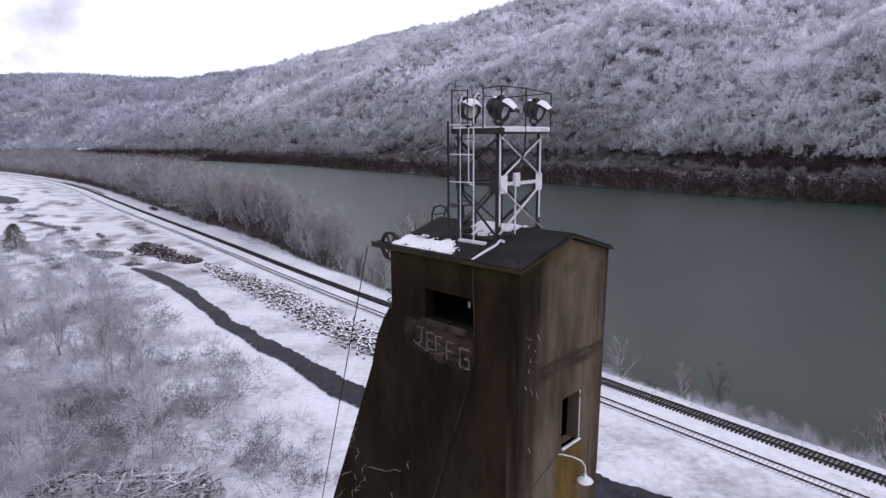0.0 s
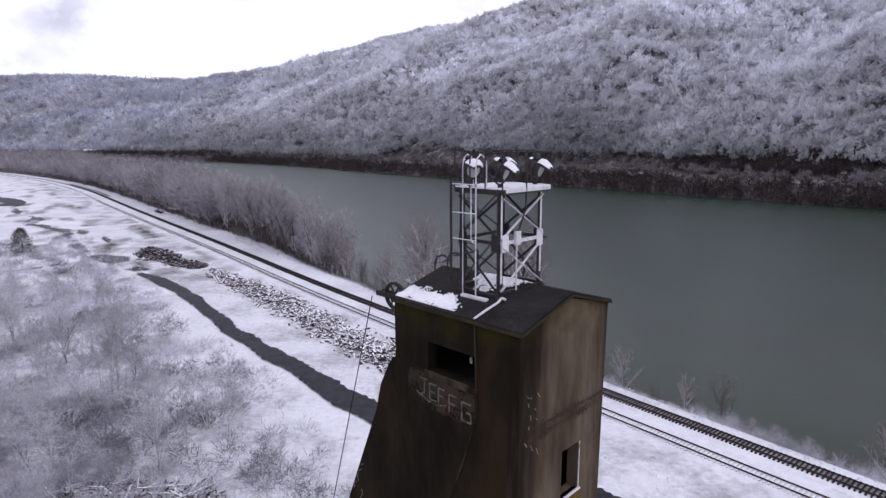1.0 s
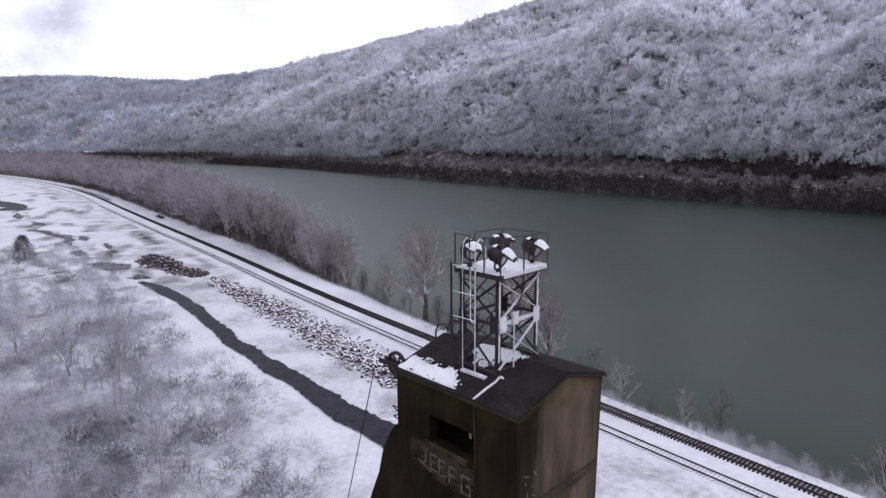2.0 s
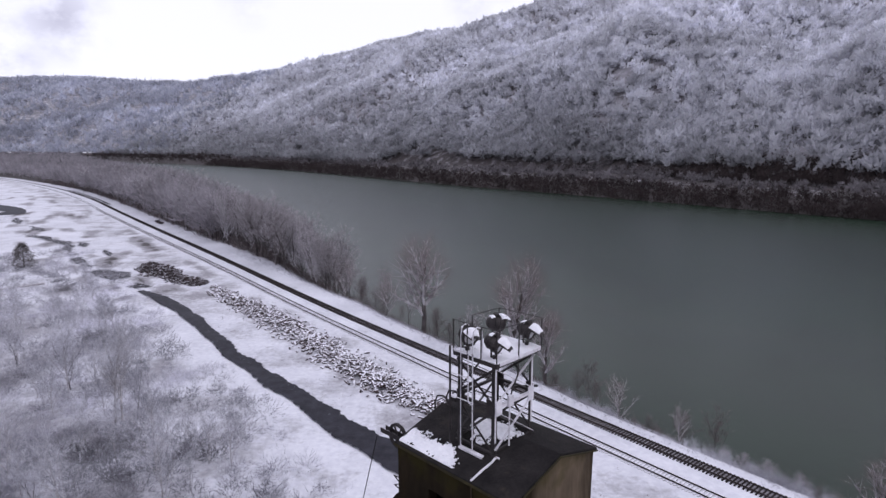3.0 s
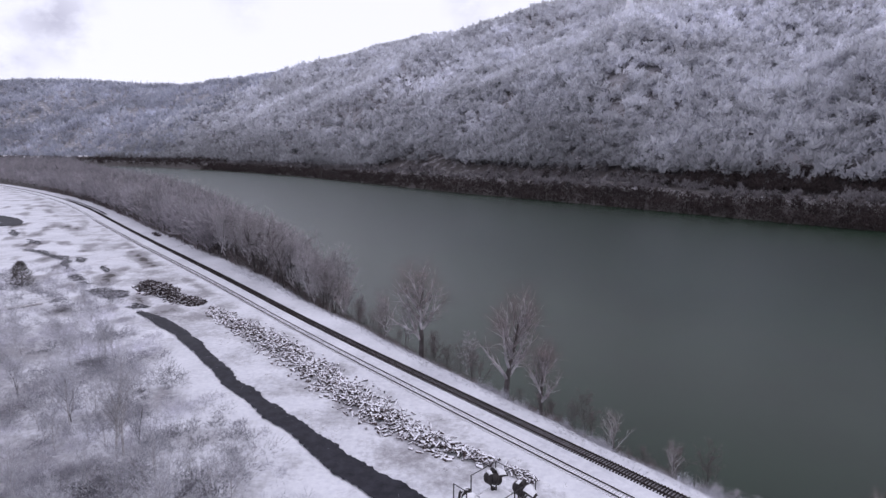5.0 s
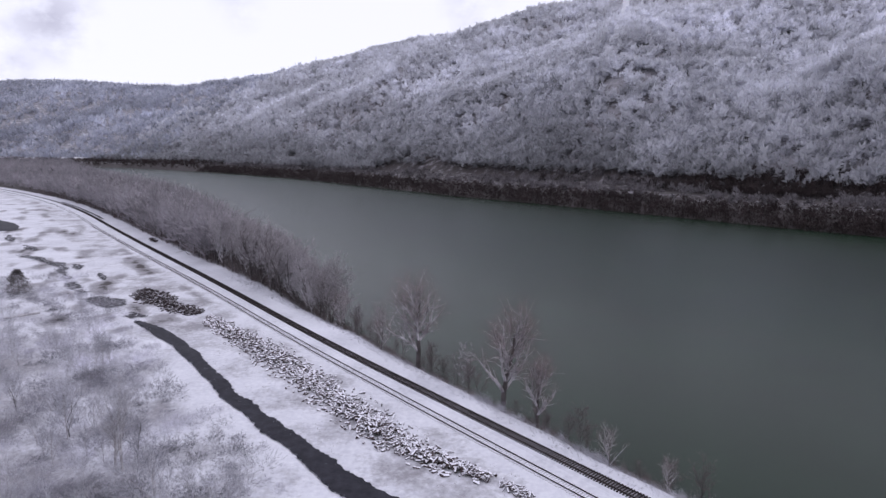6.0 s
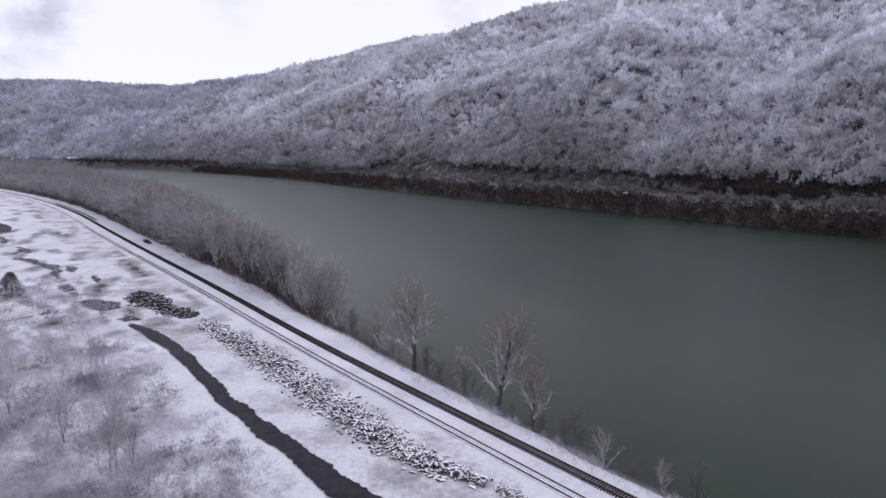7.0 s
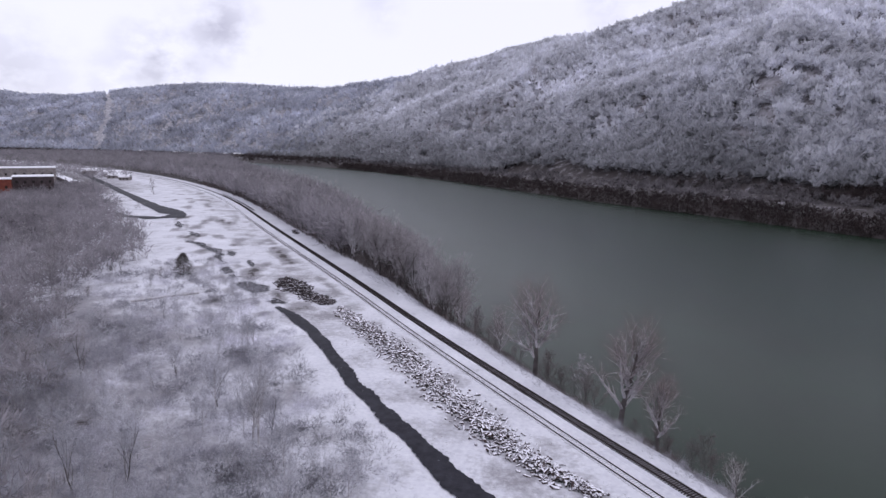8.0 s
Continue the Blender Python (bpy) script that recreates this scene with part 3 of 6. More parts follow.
for mid, half, seed in ((((-112, 178), (-108.5, 174), (-106, 171)), (0.6, 1.7, 0.4), 21), (((-79, 137), (-75.5, 134), (-72, 131.5)), (0.5, 1.9, 0.3), 22), (((-97, 165), (-93.5, 160), (-91, 157)), (0.3, 1.1, 0.3), 23),
                        (((-67.5, 125.2), (-65, 123.4), (-62.5, 121.6)), (0.4, 1.0, 0.3), 24), (((-152, 214), (-146, 208), (-141, 203)), (0.5, 2.0, 0.4), 25), (((-176, 239), (-168, 229), (-162, 222)), (0.4, 1.8, 0.4), 26)):
    tagged(strip("thawed_patch", mid, half, M_THAW, 0.13, 1.3, seed=seed), "dark thawed patch of wet ground in the snow", "ground", kind="structure")
tagged(strip("road", [tuple(float(c) for c in place(s, 2.3)) for s in range(318, 440, 12)], [0.55] * 11, M_ROAD, 0.2, 0.25, 1.5, 9), "dark cleared strip beside the main track", "road", kind="structure")


def rail_mesh(name, offset, s0, s1, step, top):
    """A rail with foot, web and head."""
    prof = [(a / UNIT, b / UNIT) for a, b in ((-0.07, 0.0), (0.07, 0.0), (0.02, 0.03), (0.02, 0.12), (0.04, 0.13), (0.04, 0.17), (-0.04, 0.17), (-0.04, 0.13), (-0.02, 0.12), (-0.02, 0.03))]
    ss = np.arange(s0, s1, step)
    verts, faces = [], []
    for i, s in enumerate(ss):
        for px, pz in prof:
            x, y = place(s, offset(s) + px)
            verts.append((float(x), float(y), top - 0.17 / UNIT + pz))
        if i:
            o, q = (i - 1) * 10, i * 10
            faces += [(o + k, o + (k + 1) % 10, q + (k + 1) % 10, q + k) for k in range(10)]
    return mesh_of(name, verts, faces, M_RAIL)


def tie_block():
    bm = bmesh.new()
    box(bm, (-1.30 / UNIT, -0.115 / UNIT, -0.09 / UNIT), (1.30 / UNIT, 0.115 / UNIT, 0.09 / UNIT), 0.012)
    me = bpy.data.meshes.new("tie")
    bm.to_mesh(me)
    bm.free()
    return me


def railway(label, centre, top, tie_mat, bed_mat, s_parts, s_end, bed, sink=0.0):
    track = thing("railway_track", label, "railway track", kind="structure")
    for side in (-0.7525 / UNIT, 0.7525 / UNIT):
        part_of("rail", rail_mesh("rail", lambda s, o=side: centre(s) + o, -110, 1150, 3.0, top), track)
    if bed:
        ob = sweep("ballast", np.arange(-110, 1150, 3.0), (0, 1, 2, 3, 4, 5, 6), lambda s, n: n * 0, bed_mat)
        co, k = [], 0
        cross = ((-1.75, -0.12), (-1.05, 0.10), (-0.62, 0.15), (0, 0.165), (0.62, 0.15), (1.05, 0.10), (1.75, -0.12))
        for s in np.arange(-110, 1150, 3.0):
            for j, (o, z) in enumerate(cross):
                jag = (lattice(np.array(s * 0.9), np.array(j * 7.0), 2) - 0.5) * 0.25 if abs(o) > 0.9 else 0
                x, y = place(s, centre(s) + o + jag)
                co += [float(x), float(y), z + top - 0.33]
        ob.data.vertices.foreach_set("co", co)
        ob.data.materials.append(M_GROUND)
        lane = np.arange(len(ob.data.polygons) // 2) % 6
        ob.data.polygons.foreach_set("material_index", np.tile(np.isin(lane, (0, 1, 4, 5)), 2).astype(np.int32))
        ob.data.update()
        ob.parent = track
    block = tie_block()
    block.materials.append(tie_mat)
    base = np.empty(len(block.vertices) * 3)
    block.vertices.foreach_get("co", base)
    base = base.reshape(-1, 3)
    base_tri = [tuple(p.vertices) for p in block.polygons]
    far_v, far_f = [], []
    rng = random.Random(12)
    s = -105.0
    while s < s_end:
        c = centre(s)
        x, y = place(s, c)
        yaw = -float(np.interp(s, S_TAB, H_TAB)) + rng.uniform(-0.02, 0.02)
        m = Matrix.Translation((float(x), float(y), top - sink - (0.17 + 0.088) / UNIT + rng.uniform(-0.008, 0.008))) @ Matrix.Rotation(yaw, 4, "Z")
        if s_parts[0] < s < s_parts[1]:
            t = part_of("tie", block, track)
            t.matrix_world = m
        else:
            o = len(far_v)
            r = np.array(m.to_3x3())
            far_v += [tuple(v) for v in base @ r.T + np.array(m.translation)]
            far_f += [tuple(i + o for i in f) for f in base_tri]
        s += 0.53 / UNIT
    tagged(part_of("tie_rest", mesh_of("tie_rest", far_v, far_f, tie_mat), track), kind="stuff")
    return track


railway("main railway track on dark ballast, clear of snow", lambda s: 0.0, 0.36, M_TIE, M_BALLAST, (-8, 94), 420, True)
railway("disused siding, its ties half buried in snow", lambda s: float(np.interp(s, (-100, 60, 120, 200, 290, 420, 1150), (-3.9, -3.6, -3.8, -4.7, -5.6, -5.0, -4.4))), 0.19, M_TIE_SNOW, M_BALLAST, (-8, 94), 300, False, 0.035)


# ---- heaps of old timber ----
def timber_heap(name, label, mid, half, rise, count, nearest, seed, lengths=(1.6, 2.7), thick=(0.15, 0.25), material=None, tilt=0.45):
    material = material or M_SCRAP
    heap = thing(name, label, "timber pile")
    rng = random.Random(seed)
    bm = bmesh.new()
    box(bm, (-0.5, -0.5, -0.5), (0.5, 0.5, 0.5), 0.06)
    block = bpy.data.meshes.new("timber")
    bm.to_mesh(block)
    bm.free()
    block.materials.append(material)
    base = np.array([v.co[:] for v in block.vertices])
    faces = [tuple(p.vertices) for p in block.polygons]
    pts = [Vector(p) for p in mid]
    seg = [(b - a).length for a, b in zip(pts, pts[1:])]
    items = []
    for _ in range(count):
        d = rng.uniform(0, sum(seg))
        i = 0
        while d > seg[i]:
            d -= seg[i]
            i += 1
        f = d / seg[i]
        c = pts[i].lerp(pts[i + 1], f)
        t = (pts[i + 1] - pts[i]).normalized()
        w = half[i] * (1 - f) + half[i + 1] * f
        q = max(-1.6, min(1.6, rng.gauss(0, 0.60)))
        lump = 0.55 + 0.9 * noise.noise((c.x * 0.16, c.y * 0.16, seed)) + 0.3
        h = rise * max(0.12, lump) * max(0.05, 1 - q * q) * rng.uniform(0.25, 1.0) + 0.08
        p = c + Vector((t.y, -t.x)) * w * q + t * rng.uniform(-0.4, 0.4)
        items.append((p, h, rng.uniform(0, math.pi), rng.gauss(0, tilt), rng.uniform(0, 6), rng.uniform(*lengths), rng.uniform(*thick)))
    items.sort(key=lambda r: r[0].length)
    vs, fs = [], []
    for k, (p, h, yaw, tip, roll, ln_, th) in enumerate(items):
        m = Matrix.LocRotScale((p.x, p.y, spot(p.x, p.y) + h), Euler((roll, tip, yaw)), Vector((ln_, th, th)))
        if k < nearest:
            ob = part_of("timber", block, heap)
            ob.matrix_world = m
        else:
            o = len(vs)
            r = np.array(m)
            vs += [tuple(v) for v in base @ r[:3, :3].T + r[:3, 3]]
            fs += [tuple(i + o for i in f) for f in faces]
    if vs:
        tagged(part_of("timber_rest", mesh_of("timber_rest", vs, fs, material), heap), kind="stuff")
    return heap


timber_heap("timber_heap", "long heap of discarded railway ties dusted with snow",
            ((4.5, 60.2), (-1, 63.8), (-6.3, 68.8), (-12, 76.5), (-20.5, 87), (-28.2, 97.2), (-38.8, 108.8), (-48.4, 120.3)), (0.7, 1.6, 2.1, 2.4, 2.5, 2.7, 2.2, 1.2), 0.95, 3700, 300, 3, (0.25, 0.95), (0.12, 0.29), tilt=0.5)
timber_heap("scrap_heap", "dark heap of scrap timber half covered by snow",
            ((-73.5, 142), (-68, 137.4), (-63.4, 132.4)), (1.8, 3.0, 1.6), 1.7, 760, 180, 8, (0.4, 1.6), (0.10, 0.30), M_SCRAP_D)
timber_heap("scrap_heap", "lower dark heap of scrap timber with snow between",
            ((-63, 131.5), (-58, 128.1), (-52.5, 124.2)), (1.2, 2.3, 1.0), 1.2, 480, 120, 18, (0.4, 1.5), (0.10, 0.28), M_SCRAP_D)
timber_heap("timber_heap", "small low heap of snowy timber scraps",
            ((8.6, 56.6), (7.2, 58.0), (6.0, 59.2)), (0.5, 0.9, 0.5), 0.35, 130, 130, 20, (0.18, 0.8), (0.08, 0.2))
timber_heap("tie_stack", "low dark stack of old ties beside the main track",
            ((-113, 228), (-110, 224), (-107, 220)), (0.5, 0.9, 0.5), 0.5, 60, 60, 19, (1.0, 1.8), (0.14, 0.22), M_SCRAP_D)
timber_heap("brush_pile", "snow-dusted heap of cut branches and poles",
            ((-31, 42.3), (-27.5, 42.6), (-24, 42.5), (-20.5, 42.2), (-17, 41.5)), (1.0, 1.9, 2.2, 1.8, 1.0), 0.55, 420, 260, 15, (0.3, 1.6), (0.05, 0.14), M_SCRAP_D, 0.22)
timber_heap("log_pile", "snow-whitened poles and branches lying on the heap",
            ((-30, 42.6), (-26, 43.0), (-22, 42.9), (-17.5, 41.8)), (0.8, 1.4, 1.6, 0.8), 0.75, 46, 46, 16, (1.4, 3.8), (0.06, 0.13), M_LOG, 0.10)


# ---- the concrete tower; u runs along its gable side, v along its window side ----
TA = radians(45.27)
TOWER = Matrix.Translation((0.732, 12.693, 0)) @ Matrix.Rotation(TA, 4, "Z")   # local x = u, local y = v
TU, TV, EAVE, RIDGE_U, RIDGE_Z = 2.90, 3.319, 22.90, 1.49, 23.30
tower = thing("concrete_tower", "abandoned dark stained concrete hoist tower beside the railway", "tower", TOWER)


def wall_panel(name, axis, at, lo, hi, hole, thick, material, top=None):
    """An upright wall across local axis 0 (u) or 1 (v) at 'at', growing inward by thick, with a rectangular hole and an optional peaked top."""
    bm = bmesh.new()
    peak = [top[2]] if top else []
    outer = [(lo[0], lo[1]), (hi[0], lo[1]), (hi[0], hi[1]), *peak, (lo[0], hi[1])]
    h0, h1, z0, z1 = hole if hole else (0, 0, 0, 0)
    inner = [(h0, z0), (h1, z0), (h1, z1), (h0, z1)] if hole else []

    def ring(points, depth):
        return [bm.verts.new((depth, p, z) if axis == 0 else (p, depth, z)) for p, z in points]
    rings = [(ring(outer, d), ring(inner, d)) for d in (at, at + thick)]
    for o, q in rings:
        if hole:
            bm.faces.new((o[0], o[1], q[1], q[0]))
            bm.faces.new((o[1], o[2], q[2], q[1]))
            bm.faces.new((*o[2:], q[3], q[2]))
            bm.faces.new((o[-1], o[0], q[0], q[3]))
        else:
            bm.faces.new(o)
    for a, b in zip(rings[0], rings[1]):
        for i in range(len(a)):
            j = (i + 1) % len(a)
            bm.faces.new((a[i], a[j], b[j], b[i]))
    bmesh.ops.recalc_face_normals(bm, faces=bm.faces)
    return part(name, bm, material, tower)


WIN1 = (1.04, 2.31, 21.63, 22.23)
WIN2 = (1.42, 2.02, 19.16, 20.18)
wall_panel("window_wall", 0, 0.0, (0.25, 0), (TV - 0.25, EAVE), WIN1, 0.25, M_CONC_SHADED)
GABLE = ((0.0, EAVE), (TU, EAVE), (RIDGE_U, RIDGE_Z - 0.03))
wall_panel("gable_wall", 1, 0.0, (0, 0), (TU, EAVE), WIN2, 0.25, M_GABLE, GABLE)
wall_panel("back_wall", 0, TU - 0.25, (0.25, 0), (TV - 0.25, EAVE), None, 0.25, M_CONC_SHADED)
wall_panel("rear_gable_wall", 1, TV - 0.25, (0, 0), (TU, EAVE), None, 0.25, M_CONC_SHADED, GABLE)
for z in (17.4, 21.2):
    bm = bmesh.new()
    box(bm, (0.25, 0.25, z), (TU - 0.25, TV - 0.25, z + 0.2))
    part("inner_floor", bm, M_DARK, tower, "dark inner floor slab")
bm = bmesh.new()
box(bm, (0.9, 1.2, 21.4), (1.5, 1.5, 22.5), 0.02)
box(bm, (1.7, 1.9, 21.4), (2.3, 2.4, 22.1), 0.02)
part("machinery", bm, M_DARK, tower, "dark hoist machinery inside")

# battered buttress on the hoist side
bm = bmesh.new()
outline = [(TV, 21.62), (3.42, 21.60), (3.60, 21.35), (3.86, 20.86), (3.99, 20.40), (4.04, 20.2), (5.83, 16.11), (12.9, 0), (TV, 0)]
lo = [bm.verts.new((0.0, v, z)) for v, z in outline]
hi = [bm.verts.new((TU, v, z)) for v, z in outline]
bm.faces.new(lo)
bm.faces.new(hi[::-1])
for i in range(len(lo)):
    j = (i + 1) % len(lo)
    bm.faces.new((lo[j], lo[i], hi[i], hi[j]))
bmesh.ops.recalc_face_normals(bm, faces=bm.faces)
part("buttress", bm, M_CONC_SHADED, tower, "sloping dark concrete buttress")

# the walls lean in a little towards the base on the far side
for wall in tower.children:
    if "wall" in wall.name or wall.name.startswith("buttress"):
        for vert in wall.data.vertices:
            vert.co.x *= 1 - 0.008 * max(0.0, EAVE - vert.co.z)

# roof slab with a drip edge
bm = bmesh.new()
o = 0.06
prof = [(-o, EAVE - 0.02), (RIDGE_U, RIDGE_Z), (TU + o, EAVE - 0.02), (TU + o, EAVE + 0.07), (RIDGE_U, RIDGE_Z + 0.10), (-o, EAVE + 0.07)]
lo = [bm.verts.new((u, -o, z)) for u, z in prof]
hi = [bm.verts.new((u, TV + o, z)) for u, z in prof]
bm.faces.new(lo)
bm.faces.new(hi[::-1])
for i in range(6):
    j = (i + 1) % 6
    bm.faces.new((lo[j], lo[i], hi[i], hi[j]))
bmesh.ops.recalc_face_normals(bm, faces=bm.faces)
bmesh.ops.bevel(bm, geom=list(bm.edges), offset=0.012, segments=1, affect="EDGES")
part("roof", bm, M_ROOF, tower, "dark tarred gable roof slab")
bm = bmesh.new()
box(bm, (-o - 0.004, -o - 0.004, EAVE - 0.03), (-o + 0.03, TV + o, EAVE + 0.045), 0.008)
for a, b in (((-o, EAVE - 0.02), (RIDGE_U, RIDGE_Z + 0.01)), ((RIDGE_U, RIDGE_Z + 0.01), (TU + o, EAVE - 0.02))):
    beam(bm, (a[0], -o + 0.008, a[1] + 0.02), (b[0], -o + 0.008, b[1] + 0.02), 0.07, 0.03)
part("drip_edge", bm, M_LICHEN, tower, "lichen-stained drip edge")


def roof_z(u):
    f = u / RIDGE_U if u < RIDGE_U else (TU - u) / (TU - RIDGE_U)
    return EAVE + 0.07 + (RIDGE_Z + 0.03 - EAVE) * f


def snow_blob(name, parent, cells, grid, fits, thick, seed, surf):
    """Thin snow with an uneven, broken edge on a surface surf(u, v)."""
    bm = bmesh.new()
    (u0, u1, v0, v1) = cells
    nu, nv = int((u1 - u0) / grid), int((v1 - v0) / grid)
    vert = {}

    def get(i, j):
        if (i, j) not in vert:
            u, v = u0 + i * grid, v0 + j * grid
            e = noise.noise((u * 5.5, v * 5.5, seed)) * 0.5 + noise.noise((u * 15, v * 15, seed + 3)) * 0.35
            vert[i, j] = bm.verts.new((u, v, surf(u, v) + thick * max(0.15, 0.6 + e)))
        return vert[i, j]
    for i in range(nu):
        for j in range(nv):
            u, v = u0 + (i + 0.5) * grid, v0 + (j + 0.5) * grid
            e = noise.noise((u * 4, v * 4, seed)) * 0.26 + noise.noise((u * 12, v * 12, seed)) * 0.24 + noise.noise((u * 31, v * 31, seed)) * 0.22
            if fits(u, v) + e > 0:
                bm.faces.new((get(i, j), get(i + 1, j), get(i + 1, j + 1), get(i, j + 1)))
    r = bmesh.ops.extrude_face_region(bm, geom=list(bm.faces))
    top = {g for g in r["geom"] if isinstance(g, bmesh.types.BMVert)}
    low = [v for v in bm.verts if v not in top]
    for v in low:
        v.co.z = surf(v.co.x, v.co.y) - 0.01
    bmesh.ops.recalc_face_normals(bm, faces=bm.faces)
    return part(name, bm, M_SNOW, parent, "patch of thin snow")


flat_roof = lambda u, v: roof_z(u)
snow_blob("snow", tower, (0.02, 1.1, 1.35, 3.3), 0.024, lambda u, v: 0.36 - 1.5 * max(0, u - 0.22) - 1.2 * max(0, 2.0 - v) - 0.25 * max(0, v - 2.9), 0.05, 2.0, flat_roof)
snow_blob("snow", tower, (0.85, 2.2, 1.0, 2.2), 0.028, lambda u, v: 0.56 - 1.0 * abs(u - 1.45) - 0.85 * abs(v - 1.65), 0.04, 7.0, flat_roof)
bm = bmesh.new()
rod(bm, [(-0.03, 1.04, roof_z(0.0) + 0.01), (0.30, 1.02, roof_z(0.3) + 0.03), (0.56, 0.98, roof_z(0.56) + 0.04), (0.66, 0.96, roof_z(0.66) + 0.09), (0.72, 0.92, roof_z(0.72) + 0.03)], 0.025)
part("roof_conduit", bm, M_RIME, tower, "snow-covered conduit lying on the roof")

# window dressings
bm = bmesh.new()
for a, b in (((1.40, 19.12), (2.04, 19.16)),):
    box(bm, (a[0], -0.05, a[1]), (b[0], 0.10, b[1]), 0.012)
part("window_sill", bm, M_RIME, tower, "snow-covered sill of the gable window")
bm = bmesh.new()
box(bm, (2.0, -0.008, 19.16), (2.02, 0.05, 20.18))
box(bm, (1.42, 0.10, 20.16), (2.0, 0.14, 20.18))
part("window_frame", bm, M_RIME, tower, "rimed metal window frame")
bm = bmesh.new()
box(bm, (-0.05, 0.96, 21.50), (0.05, 2.40, 21.63), 0.01)
part("window_sill", bm, M_CONC_PALE, tower, "worn concrete sill")
bm = bmesh.new()
box(bm, (0.16, 1.26, 22.00), (0.18, 1.32, 22.12))
box(bm, (0.16, 1.14, 22.00), (0.18, 1.18, 22.12))
part("pale_mark", bm, M_PAINT, tower, "pale scrap seen in the dark window")
# stains: thin uneven films on a wall
def film(label, axis, at, lo, hi, gap, reach, material, name="stain"):
    """Cells of a film between two corners of a wall (axis 0: across v, 1: across u), kept where reach(p, z) is above zero."""
    bm, made = bmesh.new(), {}
    for a in range(int((hi[0] - lo[0]) / gap)):
        for b in range(int((hi[1] - lo[1]) / gap)):
            if reach(lo[0] + (a + 0.5) * gap, lo[1] + (b + 0.5) * gap) <= 0:
                continue
            q = []
            for key in ((a, b), (a + 1, b), (a + 1, b + 1), (a, b + 1)):
                if key not in made:
                    c, z = lo[0] + key[0] * gap, lo[1] + key[1] * gap
                    made[key] = bm.verts.new((at, c, z) if axis == 0 else (c, at, z))
                q.append(made[key])
            bm.faces.new(q if axis == 1 else q[::-1])
    return part(name, bm, material, tower, label)


def blotch(p, z, seed, coarse=3.0, fine=13.0):
    return noise.noise((p * coarse, z * coarse, seed)) * 0.5 + noise.noise((p * fine, z * fine, seed + 4)) * 0.4


film("yellow-brown rust and moss stain", 1, -0.004, (1.20, 16.6), (2.16, 19.08), 0.04,
     lambda p, z: 0.34 + 0.5 * noise.noise((p * 2.2, z * 1.1, 5.0)) - 0.9 * max(0.0, abs(p - 1.68) - 0.30) - 0.10 * (19.08 - z) + 0.35 * noise.noise((p * 11, z * 5, 8.0)), M_MOSS)
for top, deep, seed in ((21.00, 0.07, 2.0), (20.84, 0.10, 6.0)):
    film("dark run along a concrete joint", 1, -0.003, (0.25, top - 0.22), (TU - 0.10, top + 0.12), 0.012,
         lambda p, z, top=top, deep=deep, seed=seed: 0.16 - abs(z - top) / deep * 0.36 + blotch(p, z, seed, 2.0, 17.0) * 0.7 + 0.6 * noise.noise((p * 55, z * 55, seed)), M_RUST)
film("rust-brown wash round the painted letters", 0, -0.0015, (1.05, 20.80), (2.95, 21.62), 0.016,
     lambda p, z: 0.62 - abs(p - 1.95) * 0.55 - abs(z - 21.33) * 1.3 + blotch(p, z, 3.0) + 0.5 * noise.noise((p * 40, z * 40, 1.0)), M_RUST)
film("pale smear of old paint under the letters", 0, -0.0022, (1.75, 20.92), (2.55, 21.12), 0.02,
     lambda p, z: 0.12 - abs(z - (21.05 - 0.10 * math.sin((p - 1.75) * 3.9))) * 9 + blotch(p, z, 9.0, 5.0, 21.0) * 0.6, M_FADED)

bm = bmesh.new()
rod(bm, [(0.42, -0.02, 18.72), (0.60, -0.02, 18.80), (0.82, -0.02, 18.90), (1.04, -0.03, 19.00), (1.30, -0.02, 19.06)], 0.011)
rod(bm, [(0.42, -0.02, 18.72), (0.40, -0.02, 18.2), (0.43, -0.02, 17.2)], 0.006)
part("conduit", bm, M_FADED, tower, "pale cracked conduit")
bm = bmesh.new()
rod(bm, [(-0.035, 1.03, 22.88), (-0.035, 1.0, 22.2), (-0.035, 0.96, 21.1), (-0.05, 1.25, 20.2), (-0.05, 2.1, 17.8), (-0.05, 3.2, 14.4)], 0.015)
part("conduit", bm, M_CONC_PALE, tower, "rusty conduit down the window wall")
bm = bmesh.new()
rng = random.Random(6)
for v, z, run in ((4.62, 18.6, 26), (4.72, 17.9, 22), (5.0, 17.2, 18), (4.4, 17.6, 16), (4.9, 16.7, 16), (3.5, 17.3, 10), (4.2, 16.6, 14), (3.2, 16.5, 10), (5.3, 16.6, 12), (2.9, 18.3, 3), (3.7, 16.2, 12)):   # dead creeper with rime
    side = rng.choice((-0.03, 0.02, 0.05))
    for k in range(run):
        w, y = v + rng.gauss(side, 0.05), z - rng.uniform(0.02, 0.12)
        if rng.random() < 0.55:
            beam(bm, (-0.004, v, z), (-0.004, w, y), 0.008, rng.uniform(0.005, 0.014))
        v, z = w, y
v, z = 4.35, 17.55
for k in range(14):                             # one long runner that climbs across the buttress
    w, y = v - rng.uniform(0.06, 0.13), z + rng.uniform(0.0, 0.06)
    beam(bm, (-0.004, v, z), (-0.004, w, y), 0.008, rng.uniform(0.004, 0.014))
    v, z = w, y
for k in range(12):
    u, z = rng.uniform(0.12, 0.55), rng.uniform(19.2, 21.9)
    beam(bm, (u, -0.004, z), (u + rng.uniform(0.0, 0.07), -0.004, z - rng.uniform(0.03, 0.15)), 0.010, rng.uniform(0.006, 0.014))
tagged(part("rime", bm, M_PAINT, tower, "flecks of rime caught on dead creeper"), kind="stuff")

